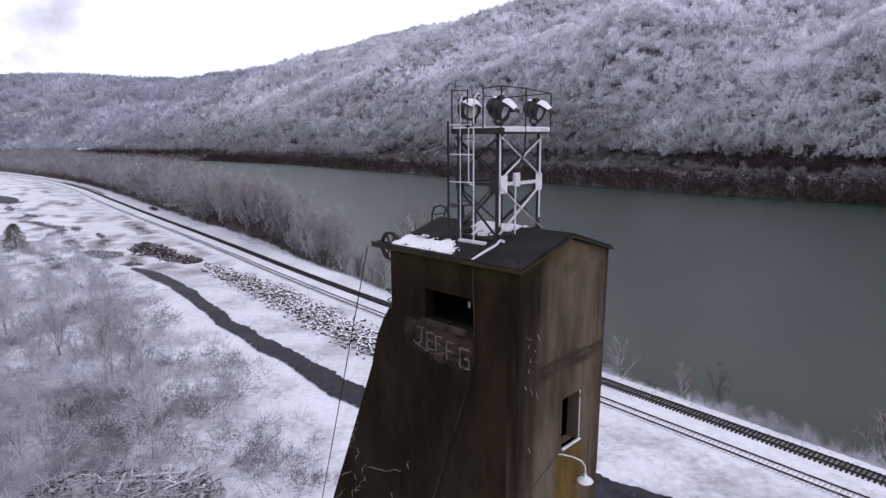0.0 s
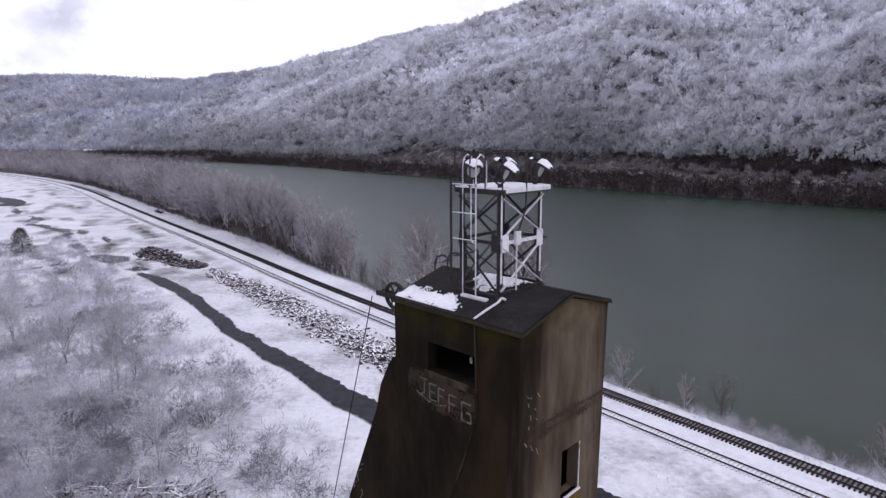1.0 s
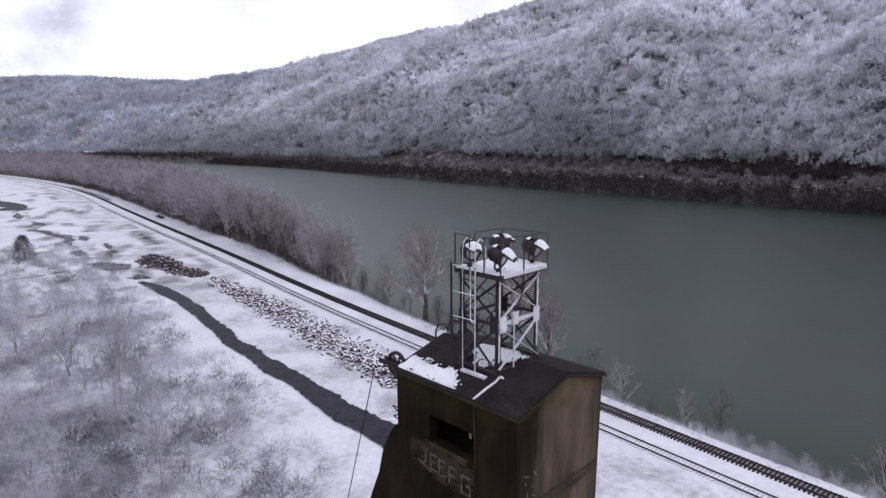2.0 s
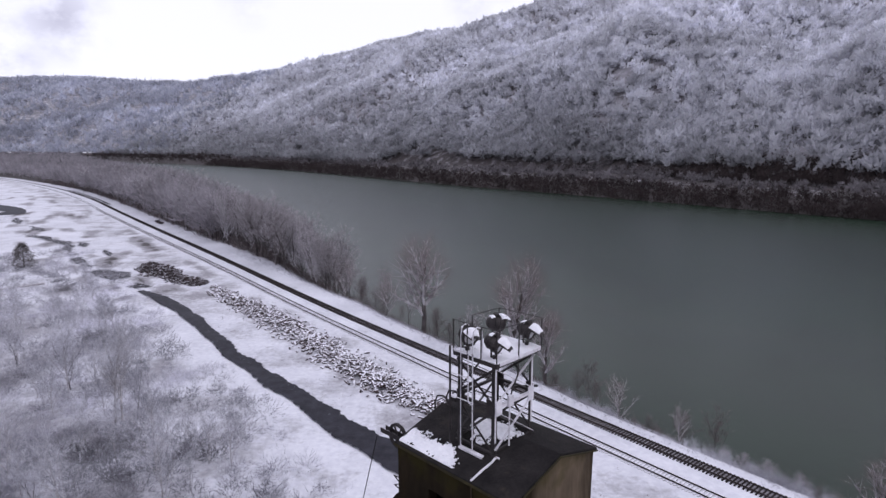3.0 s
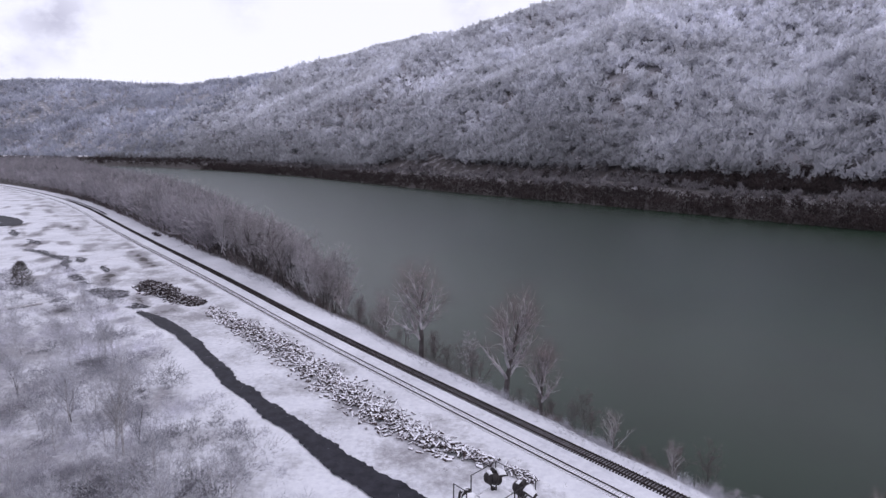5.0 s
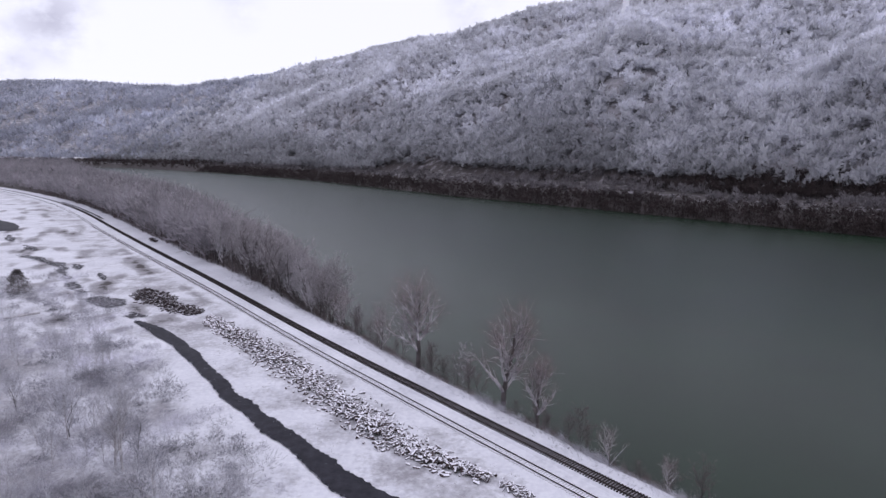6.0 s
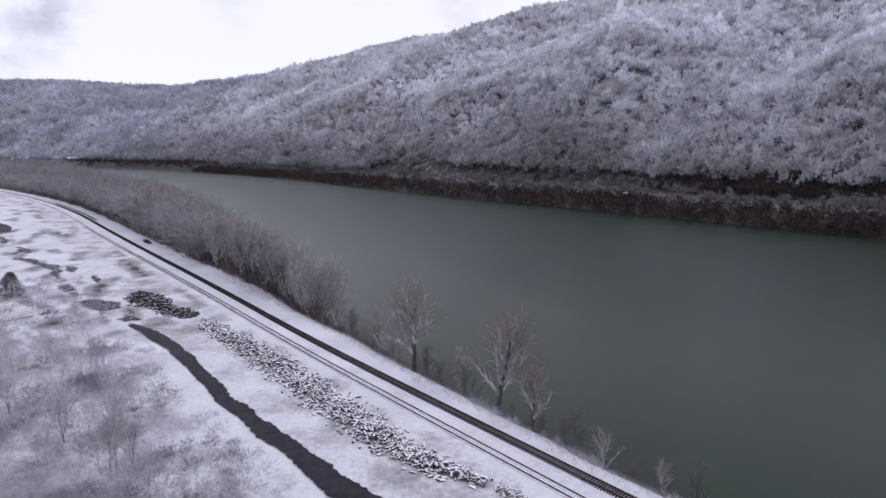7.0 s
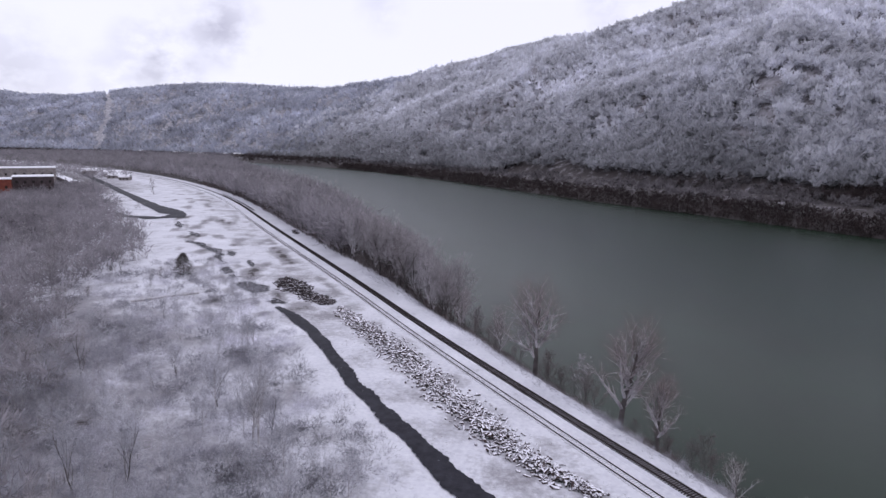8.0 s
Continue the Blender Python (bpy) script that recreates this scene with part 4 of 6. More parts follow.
# hand-painted letters on the window wall
STROKES = {"J": ((0.35, 0, 1, 0), (0.75, 0, 0.72, -0.75), (0.72, -0.75, 0.3, -0.95), (0.3, -0.95, 0.0, -0.8)), "E": ((0, 0, 0, -1), (0, 0, 0.7, 0), (0, -0.5, 0.6, -0.5), (0, -1, 0.7, -1)),
           "F": ((0, 0, 0, -1), (0, 0, 0.7, 0), (0, -0.5, 0.55, -0.5)), "G": ((0.8, 0, 0, 0), (0, 0, 0, -1), (0, -1, 0.8, -1), (0.8, -1, 0.8, -0.5), (0.8, -0.5, 0.4, -0.5))}
for ch, v0, size in (("J", 2.66, 0.40), ("E", 2.27, 0.34), ("F", 2.02, 0.31), ("F", 1.72, 0.36), ("G", 1.38, 0.37)):
    bm = bmesh.new()
    zt = 21.40 - (2.6 - v0) * 0.13
    for x0, y0, x1, y1 in STROKES[ch]:
        beam(bm, (-0.003, v0 - x0 * size * 0.8, zt + y0 * size), (-0.003, v0 - x1 * size * 0.8, zt + y1 * size), 0.008, 0.036)
    part("letter", bm, M_FADED, tower, "faded white painted letter " + ch)

# gooseneck lamp under the gable window
lamp = thing("wall_lamp", "white enamel gooseneck lamp on the gable wall", "lamp", TOWER)
bm = bmesh.new()
rod(bm, [(1.30, 0.0, 19.08), (1.32, -0.08, 19.10), (1.50, -0.20, 19.02), (1.68, -0.29, 18.90), (1.76, -0.33, 18.76), (1.77, -0.33, 18.56)], 0.014)
part("arm", bm, M_RIME, lamp)
bm = bmesh.new()
ring = [(0.025, 0.16), (0.04, 0.07), (0.12, 0.03), (0.16, -0.01), (0.15, -0.025), (0.08, -0.02), (0.0, -0.02)]
loops = []
for r, z in ring:
    loops.append([bm.verts.new((1.77 + max(r, 0.002) * math.cos(a * math.pi / 8), -0.33 + max(r, 0.002) * math.sin(a * math.pi / 8), 18.46 + z)) for a in range(16)])
for a, b in zip(loops, loops[1:]):
    for i in range(16):
        bm.faces.new((a[i], a[(i + 1) % 16], b[(i + 1) % 16], b[i]))
bmesh.ops.recalc_face_normals(bm, faces=bm.faces)
part("shade", bm, M_SNOW, lamp, "white enamel shade with snow on it")


# sheaves on the hoist side
def sheave(u, v, z):
    w = thing("hoist_sheave", "black iron rope sheave on a bracket at the roof edge", "pulley", TOWER @ Matrix.Translation((u, v, z)), "sheaves")
    bm = bmesh.new()
    R, seg = 0.31, 24
    cross = ((R, -0.035), (R - 0.03, 0), (R, 0.035), (R - 0.06, 0.03), (R - 0.06, -0.03))
    rows = [[bm.verts.new((x, r * math.cos(k * 2 * math.pi / seg), r * math.sin(k * 2 * math.pi / seg))) for r, x in cross] for k in range(seg)]
    for k in range(seg):
        a, b = rows[k], rows[(k + 1) % seg]
        for i in range(5):
            bm.faces.new((a[i], a[(i + 1) % 5], b[(i + 1) % 5], b[i]))
    bmesh.ops.recalc_face_normals(bm, faces=bm.faces)
    part("rim", bm, M_STEEL, w)
    bm = bmesh.new()
    for k in range(6):
        a = k * math.pi / 3
        beam(bm, (0, 0, 0), (0, math.cos(a) * (R - 0.05), math.sin(a) * (R - 0.05)), 0.03)
    rod(bm, [(-0.07, 0, 0), (0.07, 0, 0)], 0.045, 10)
    part("spokes", bm, M_STEEL, w)
    bm = bmesh.new()
    for x in (-0.09, 0.07):
        box(bm, (x, -0.45, -0.06), (x + 0.02, 0.55, 0.06), 0.006)
    part("bracket", bm, M_STEEL, w)
    return w


sheave(0.28, TV + 0.32, EAVE - 0.03)
sheave(2.55, TV + 0.32, EAVE - 0.03)
cable = thing("hoist_cable", "thin steel cable slanting down from the sheave", "cable", TOWER)
bm = bmesh.new()
rod(bm, [(-0.02, 4.05 + 0.325 * (22.85 - z) - 0.0, z) if z > 12 else (-0.02 - (12 - z) * 0.12, 4.05 + 0.325 * (22.85 - z), z) for z in (22.85, 19, 16, 12, 6, 0)], 0.012, 5)
part("wire", bm, M_STEEL, cable)

# roof ladder on the hoist side
hatch = thing("roof_ladder", "black hooped ladder rails at the roof edge", "ladder", TOWER)
bm = bmesh.new()
for u in (1.35, 1.75):
    rod(bm, [(u, TV + 0.16, 20.6), (u, TV + 0.16, 23.45), (u, TV + 0.08, 23.62), (u, TV - 0.12, 23.68), (u, TV - 0.30, 23.60), (u, TV - 0.36, 23.45), (u, TV - 0.36, roof_z(u))], 0.022)
    rod(bm, [(u, TV + 0.16, 22.3), (u, TV, 22.3)], 0.018)
part("side_rails", bm, M_STEEL, hatch)
for k in range(10):
    bm = bmesh.new()
    rod(bm, [(1.35, TV + 0.16, 20.75 + 0.3 * k), (1.75, TV + 0.16, 20.75 + 0.3 * k)], 0.014)
    part("rung", bm, M_STEEL, hatch)
bm = bmesh.new()
for u in (2.15, 2.55):
    rod(bm, [(u, TV - 0.05, roof_z(u)), (u, TV - 0.05, 23.62)], 0.028)
rod(bm, [(1.75, TV - 0.05, 23.6), (2.55, TV - 0.05, 23.6)], 0.022)
part("guard_rail", bm, M_STEEL, hatch)
# zigzag stair rails low on the hoist side
for u in (0.08,):
    bm = bmesh.new()
    rod(bm, [(u, TV, 22.0), (u, TV + 0.26, 21.98), (u, TV + 0.02, 21.86), (u, TV + 0.24, 21.74), (u, TV + 0.02, 21.7)], 0.014)
    part("step_iron", bm, M_STEEL, hatch)

# ---- floodlight tower on the roof ----
LU, LV, LW, LD = 0.731, 1.072, 1.287, 1.034
PLAT = 25.20
mast = thing("light_tower", "rime-coated steel lattice tower carrying floodlights", "lattice tower", TOWER)
corners = [(LU, LV, 1, 1), (LU + LW, LV, -1, 1), (LU + LW, LV + LD, -1, -1), (LU, LV + LD, 1, -1)]
for u, v, du, dv in corners:
    bm = bmesh.new()
    angle_iron(bm, (u, v, roof_z(u) - 0.01), (u, v, PLAT), 0.085, 0.014, Vector((du, 0, 0)), Vector((0, dv, 0)))
    box(bm, (u - 0.05 if du > 0 else u - 0.07, v - 0.05 if dv > 0 else v - 0.07, roof_z(u) - 0.02), (u + 0.07 if du > 0 else u + 0.05, v + 0.07 if dv > 0 else v + 0.05, roof_z(u) + 0.05))
    leg = part("leg", bm, M_STEEL, mast)
    if dv > 0:
        bm = bmesh.new()
        half = u + du * 0.05
        box(bm, (min(u + du * 0.004, half), v - 0.007, roof_z(u) + 0.30), (max(u + du * 0.004, half), v - 0.001, PLAT - 0.03))
        part("rime", bm, M_RIME, leg, "white rime on the leg")
MID = 24.26
for i in range(4):
    a, b = corners[i], corners[(i + 1) % 4]
    rimed = i == 0
    out = Vector((0, -0.012, 0)) if i == 0 else Vector((0.012, 0, 0)) if i == 1 else Vector((0, 0.012, 0)) if i == 2 else Vector((-0.012, 0, 0))
    pa, pb = Vector((a[0], a[1], 0)) + out, Vector((b[0], b[1], 0)) + out
    low = max(roof_z(a[0]), roof_z(b[0])) + 0.10
    for z0, z1 in ((low, MID - 0.05), (MID + 0.08, PLAT - 0.08)):
        for p, q in ((pa, pb), (pb, pa)):
            bm = bmesh.new()
            sh = out * (1.2 if p is pa else 2.2)
            beam(bm, p + sh + Vector((0, 0, z0)), q + sh + Vector((0, 0, z1)), 0.05, 0.012) if i in (0, 2) else beam(bm, p + sh + Vector((0, 0, z0)), q + sh + Vector((0, 0, z1)), 0.012, 0.05)
            part("brace", bm, M_RIME if rimed else M_STEEL, mast, "white rimed flat-bar brace" if rimed else "")
    bm = bmesh.new()
    beam(bm, pa + Vector((0, 0, MID)), pb + Vector((0, 0, MID)), 0.06, 0.06)
    part("cross_bar", bm, M_RIME if rimed else M_STEEL, mast)
    bm = bmesh.new()
    beam(bm, pa + Vector((0, 0, low - 0.04)), pb + Vector((0, 0, low - 0.04)), 0.05, 0.05)
    part("foot_bar", bm, M_STEEL, mast)
for u, v, du, dv in corners:
    bm = bmesh.new()
    if dv > 0:
        box(bm, (min(u, u + du * 0.20), v - 0.045, MID - 0.17), (max(u, u + du * 0.20), v - 0.030, MID + 0.16), 0.003)
        part("gusset_plate", bm, M_RIME, mast, "white rimed gusset plate")
        bm = bmesh.new()
    box(bm, (u - 0.035 if du > 0 else u + 0.02, min(v, v + dv * 0.2), MID - 0.17), (u - 0.02 if du > 0 else u + 0.035, max(v, v + dv * 0.2), MID + 0.16), 0.003)
    part("gusset_plate", bm, M_STEEL, mast)
bm = bmesh.new()
beam(bm, (LU + LW - 0.25, LV + 0.45, MID + 0.03), (LU + LW + 0.50, LV + 0.22, MID - 0.10), 0.045)
part("stub_bar", bm, M_STEEL, mast, "loose bar sticking out")
bm = bmesh.new()
box(bm, (LU + 0.36, LV - 0.10, MID - 0.06), (LU + 0.52, LV - 0.03, MID + 0.20), 0.01)
rod(bm, [(LU + 0.42, LV - 0.06, MID - 0.06), (LU + 0.42, LV - 0.06, roof_z(LU + 0.4))], 0.018)
part("junction_box", bm, M_RIME, mast, "small grey junction box with conduit")
bm = bmesh.new()
rod(bm, [(LU + 0.46, LV - 0.06, MID + 0.2), (LU + 0.52, LV - 0.07, 24.6), (LU + 0.66, LV - 0.08, 24.85), (LU + 0.68, LV - 0.08, 25.9)], 0.016)
part("cable", bm, M_STEEL, mast, "dark cable up to the floodlights")
P0, P1 = (LU - 0.10, LV - 0.12), (LU + LW + 0.13, LV + LD + 0.05)
bm = bmesh.new()
for (a, b) in (((P0[0], P0[1]), (P1[0], P0[1] + 0.05)), ((P0[0], P1[1] - 0.05), (P1[0], P1[1])), ((P0[0], P0[1] + 0.05), (P0[0] + 0.05, P1[1] - 0.05)), ((P1[0] - 0.05, P0[1] + 0.05), (P1[0], P1[1] - 0.05))):
    box(bm, (a[0], a[1], PLAT - 0.02), (b[0], b[1], PLAT + 0.09), 0.008)
part("platform_frame", bm, M_STEEL, mast, "steel channel edge of the platform")
bm = bmesh.new()
box(bm, (P0[0] + 0.10, P0[1] - 0.006, PLAT + 0.012), (P1[0] - 0.02, P0[1] - 0.002, PLAT + 0.085))
part("rime_facing", bm, M_RIME, mast, "rime on the platform edge")
bm = bmesh.new()
for k in range(7):
    v = P0[1] + 0.06 + k * (P1[1] - P0[1] - 0.12) / 6.4
    box(bm, (P0[0] + 0.05, v, PLAT + 0.03), (P1[0] - 0.05, v + 0.17, PLAT + 0.075), 0.004)
part("deck", bm, M_STEEL, mast)
snow_blob("snow", mast, (P0[0], P1[0], P0[1], P1[1]), 0.05, lambda u, v: 0.30, 0.022, 31.0, lambda u, v: PLAT + 0.092)
# guard rail of thin rods
for u, v, h in ((P0[0], P1[1], 0.80), (P0[0], P1[1] - 0.40, 0.78), (P0[0], P0[1] + 0.42, 0.78), (P0[0], P0[1], 0.80), (P0[0] + 0.72, P0[1], 0.80), (P1[0], P0[1], 0.74), (P1[0], P1[1], 0.72), (P0[0] + 0.6, P1[1], 0.74)):
    bm = bmesh.new()
    rod(bm, [(u, v, PLAT), (u, v, PLAT + h)], 0.015)
    part("rail_post", bm, M_STEEL, mast)
bm = bmesh.new()
rod(bm, [(P0[0], P0[1] + 0.42, PLAT + 0.78), (P0[0], P0[1], PLAT + 0.80), (P0[0] + 0.72, P0[1], PLAT + 0.79), (P1[0], P0[1], PLAT + 0.74), (P1[0], P1[1], PLAT + 0.72), (P0[0] + 0.6, P1[1], PLAT + 0.74)], 0.011)
part("guard_rail", bm, M_STEEL, mast)
bm = bmesh.new()
rod(bm, [(P0[0], P1[1], PLAT + 0.79), (P0[0], P1[1] - 0.40, PLAT + 0.77)], 0.011)
part("guard_rail", bm, M_STEEL, mast)
# ladder on the window side, with hooped grips
ladder = thing("ladder", "white rimed steel ladder up the light tower", "ladder", TOWER)
lv0, lu0 = LV + LD - 0.30, P0[0] - 0.05
for v in (lv0 - 0.25, lv0 + 0.09):
    bm = bmesh.new()
    rod(bm, [(lu0, v, roof_z(lu0)), (lu0, v, PLAT + 0.50), (lu0 + 0.03, v, PLAT + 0.64), (lu0 + 0.13, v, PLAT + 0.72), (lu0 + 0.25, v, PLAT + 0.66), (lu0 + 0.30, v, PLAT + 0.5), (lu0 + 0.30, v, PLAT + 0.09)], 0.014 if v < lv0 else 0.010)
    part("side_rail", bm, M_RIME, ladder)
bm = bmesh.new()
angle_iron(bm, (lu0 + 0.02, lv0 + 0.12, roof_z(lu0)), (lu0 + 0.02, lv0 + 0.12, PLAT + 0.02), 0.07)
part("support_angle", bm, M_STEEL, ladder, "dark steel angle beside the ladder")
bm = bmesh.new()
rod(bm, [(lu0, lv0 - 0.25, MID - 0.03), (lu0 - 0.01, lv0 - 0.17, MID - 0.01), (lu0, lv0 - 0.125, MID + 0.05), (lu0, lv0 - 0.125, PLAT + 0.1)], 0.013)
part("side_rail", bm, M_RIME, ladder)
for k in range(7):
    bm = bmesh.new()
    rod(bm, [(lu0, lv0 - 0.25, 23.35 + 0.29 * k), (lu0, lv0 + 0.09, 23.35 + 0.29 * k)], 0.010)
    part("rung", bm, M_STEEL, ladder)
for z in (MID + 0.02, 24.8, 25.35):
    bm = bmesh.new()
    rod(bm, [(lu0, lv0 - 0.27, z), (lu0 - 0.02, lv0 + 0.40, z)], 0.011)
    part("bracket", bm, M_RIME, ladder)
bm = bmesh.new()
box(bm, (lu0 - 0.05, lv0 - 0.55, roof_z(lu0) - 0.01), (lu0 + 0.05, lv0 + 0.12, roof_z(lu0) + 0.05), 0.01)
part("foot", bm, M_RIME, ladder)
bm = bmesh.new()
rod(bm, [(lu0 - 0.05, LV + LD + 0.06, roof_z(lu0) - 0.02), (lu0 - 0.05, LV + LD + 0.06, 25.42)], 0.024)
part("stand_pipe", bm, M_STEEL, ladder)


# ---- floodlights ----
def floodlight(u, v, aim, tip):
    """A drum with lens, flared hood, yoke and foot; snow lies on the hood."""
    f = thing("floodlight", "old black drum floodlight with snow on its hood", "floodlight", TOWER @ Matrix.Translation((u, v, PLAT + 0.075)), "floodlights")
    turn = Matrix.Translation((0, 0, 0.36)) @ Matrix.Rotation(aim, 4, "Z") @ Matrix.Rotation(tip, 4, "Y") @ Matrix.Scale(0.80, 4)

    def lathe(name, prof, material, parent, seg=18, arc=(0, 360), label=""):
        bm = bmesh.new()
        closed = arc[1] - arc[0] >= 360
        cnt = seg if closed else seg + 1
        rows = []
        for k in range(cnt):
            a = radians(arc[0] + (arc[1] - arc[0]) * k / seg)
            rows.append([bm.verts.new(turn @ Vector((x, r * math.cos(a), r * math.sin(a)))) for x, r in prof])
        for k in range(seg):
            a, b = rows[k], rows[(k + 1) % cnt]
            for i in range(len(prof) - 1):
                bm.faces.new((a[i], a[i + 1], b[i + 1], b[i]))
        bmesh.ops.remove_doubles(bm, verts=bm.verts, dist=0.0005)
        bmesh.ops.recalc_face_normals(bm, faces=bm.faces)
        return part(name, bm, material, parent, label)
    drum = lathe("drum", ((-0.30, 0.001), (-0.29, 0.07), (-0.25, 0.14), (-0.16, 0.19), (-0.13, 0.19), (-0.125, 0.215), (-0.10, 0.215), (-0.095, 0.20), (0.02, 0.21), (0.03, 0.23), (0.055, 0.23), (0.06, 0.212), (0.14, 0.215), (0.15, 0.24), (0.19, 0.24), (0.19, 0.185)), M_STEEL, f)
    lathe("lens", ((0.165, 0.001), (0.172, 0.10), (0.165, 0.188)), M_GLASS, drum, label="round glass lens")
    hood = lathe("hood", ((0.17, 0.232), (0.30, 0.200), (0.43, 0.135), (0.475, 0.11), (0.48, 0.125), (0.43, 0.15), (0.30, 0.215), (0.17, 0.246)), M_STEEL, f, 14, (28, 152), "flared sheet hood")
    lathe("snow", ((0.08, 0.225), (0.11, 0.270), (0.20, 0.275), (0.30, 0.235), (0.39, 0.190), (0.415, 0.155)), M_SNOW, hood, 12, (40, 140), "snow on the hood")
    lathe("vent", ((-0.10, 0.12), (-0.08, 0.27), (-0.02, 0.30), (0.02, 0.27), (0.05, 0.12)), M_STEEL, drum, 8, (66, 114), "black vent cowl on top")
    lathe("snow", ((-0.22, 0.165), (-0.18, 0.215), (-0.11, 0.225), (-0.10, 0.205)), M_SNOW, drum, 8, (60, 125), "scrap of snow on the drum")
    lathe("latch", ((0.10, 0.20), (0.11, 0.275), (0.16, 0.275), (0.17, 0.20)), M_STEEL, drum, 4, (-14, 6))
    bm = bmesh.new()
    side = turn.to_3x3() @ Vector((0, 1, 0))
    for k in (-1, 1):
        p = Vector((0, 0, 0.36)) + side * 0.21 * k
        rod(bm, [p, Vector((p.x, p.y, 0.12)), Vector((0, 0, 0.08))], 0.02)
    part("yoke", bm, M_STEEL, f)
    bm = bmesh.new()
    rod(bm, [(0, 0, 0.0), (0, 0, 0.10)], 0.05, 10)
    part("foot", bm, M_STEEL, f)
    return f


floodlight(LU + 0.10, LV + 0.10, radians(-75), radians(22))
floodlight(LU + LW - 0.02, LV + 0.16, radians(-80), radians(18))
floodlight(LU + 0.10, LV + LD - 0.17, radians(-110), radians(8))
floodlight(LU + LW - 0.10, LV + LD - 0.05, radians(-20), radians(10))


# ---- trees ----
def bare_tree(seed, height, girth, spread, limbs, twigs, fork=0.35, lean=0.05, low=0.3, fat=0.010, sprigs=3, steps=2, pale=None, fine=(0.03, 0.10), stout=0.66):
    """Arrays for a leafless tree: (trunk verts, faces), (crown verts, faces), and pale limbs where asked for. Limbs rise from the trunk, branch twice and end in fine twigs."""
    rng = random.Random(seed)
    tv, tf, cv, cf = [], [], [], []
    lv, lf = ([], []) if pale else (tv, tf)

    def tube(vs, fs, a, b, r0, r1, sides):
        d = (b - a).normalized()
        x = d.orthogonal().normalized()
        y = d.cross(x)
        o = len(vs)
        for p, r in ((a, r0), (b, r1)):
            for k in range(sides):
                t = k * 2 * math.pi / sides
                vs.append(p + (x * math.cos(t) + y * math.sin(t)) * r)
        for k in range(sides):
            fs.append((o + k, o + (k + 1) % sides, o + sides + (k + 1) % sides, o + sides + k))

    def path(start, way, length, r0, r1, steps, bend, up, sides, vs, fs):
        pts, p, d = [(start, way, r0)], start.copy(), way.normalized()
        for i in range(steps):
            d = (d + Vector((rng.gauss(0, bend), rng.gauss(0, bend), rng.gauss(0, bend) + up))).normalized()
            q = p + d * (length / steps)
            ra, rb = r0 + (r1 - r0) * i / steps, r0 + (r1 - r0) * (i + 1) / steps
            tube(vs, fs, p, q, ra, rb, sides)
            p = q
            pts.append((p.copy(), d.copy(), rb))
        return pts

    stem = path(Vector((0, 0, -0.3)), Vector((rng.gauss(0, lean), rng.gauss(0, lean), 1)), height * 0.72, girth, girth * 0.3, 7, 0.06, 0.05, 7, tv, tf)
    ends = []
    for i in range(limbs):
        f = low + (1 - low) * (i + rng.random() * 0.6) / limbs
        k = min(len(stem) - 1, max(1, int(f * (len(stem) - 1) + 0.5)))
        p, d, r = stem[k]
        a = rng.uniform(0, 2 * math.pi)
        way = Vector((math.cos(a) * spread, math.sin(a) * spread, 1.0 + f * 0.4)).normalized()
        ln_ = height * (0.55 - 0.28 * f) * rng.uniform(0.7, 1.1)
        lim = path(p, way, ln_, r * stout, r * 0.18 + 0.008, 4, 0.16, 0.10, 4, lv, lf)
        ends.append(lim)
    ends.append(stem[3:])
    tips = []
    for lim in ends:
        for k in range(1, len(lim)):
            for _ in range(sprigs):
                p, d, r = lim[k]
                w = (d + Vector((rng.gauss(0, 0.7), rng.gauss(0, 0.7), rng.gauss(0.1, 0.45)))).normalized()
                br = path(p, w, height * rng.uniform(0.09, 0.19), max(0.010, r * 0.5), 0.006, steps, 0.2, 0.08, 3, *((lv, lf) if pale else (cv, cf)))
                tips += br[1:]
    for _ in range(twigs):
        p, d, r = rng.choice(tips)
        w = (d + Vector((rng.gauss(0, 0.75), rng.gauss(0, 0.75), rng.gauss(0.12, 0.5)))).normalized()
        ln_ = height * rng.uniform(*fine)
        p = p - d * rng.uniform(0, height * 0.06)
        side = w.orthogonal()
        side.rotate(Matrix.Rotation(rng.uniform(0, 6.3), 3, w))
        side = side.normalized() * fat * rng.uniform(0.6, 1.3)
        o = len(cv)
        cv += [p - side, p + side, p + w * ln_]
        cf.append((o, o + 1, o + 2))
    return ((tv, tf), (cv, cf), (lv, lf)) if pale else ((tv, tf), (cv, cf))


def tree_kind(seed, bark, twig, **kw):
    arrays = bare_tree(seed, **kw)
    looks = (("trunk", bark, True), ("crown", twig, False), ("branchwork", kw.get("pale"), True))
    return tuple(mesh_of(n, v, f, m, sm) for (v, f), (n, m, sm) in zip(arrays, looks))


def plant(kind, x, y, z, turn, size, label, group="", name="tree"):
    t = thing(name, label, "tree", Matrix.LocRotScale((x, y, z), Euler((0, 0, turn)), Vector((size, size, size))), group)
    part_of("trunk", kind[0], t)
    part_of("crown", kind[1], t)
    if len(kind) > 2:
        part_of("branchwork", kind[2], t, "pale frosted limbs")
    return t


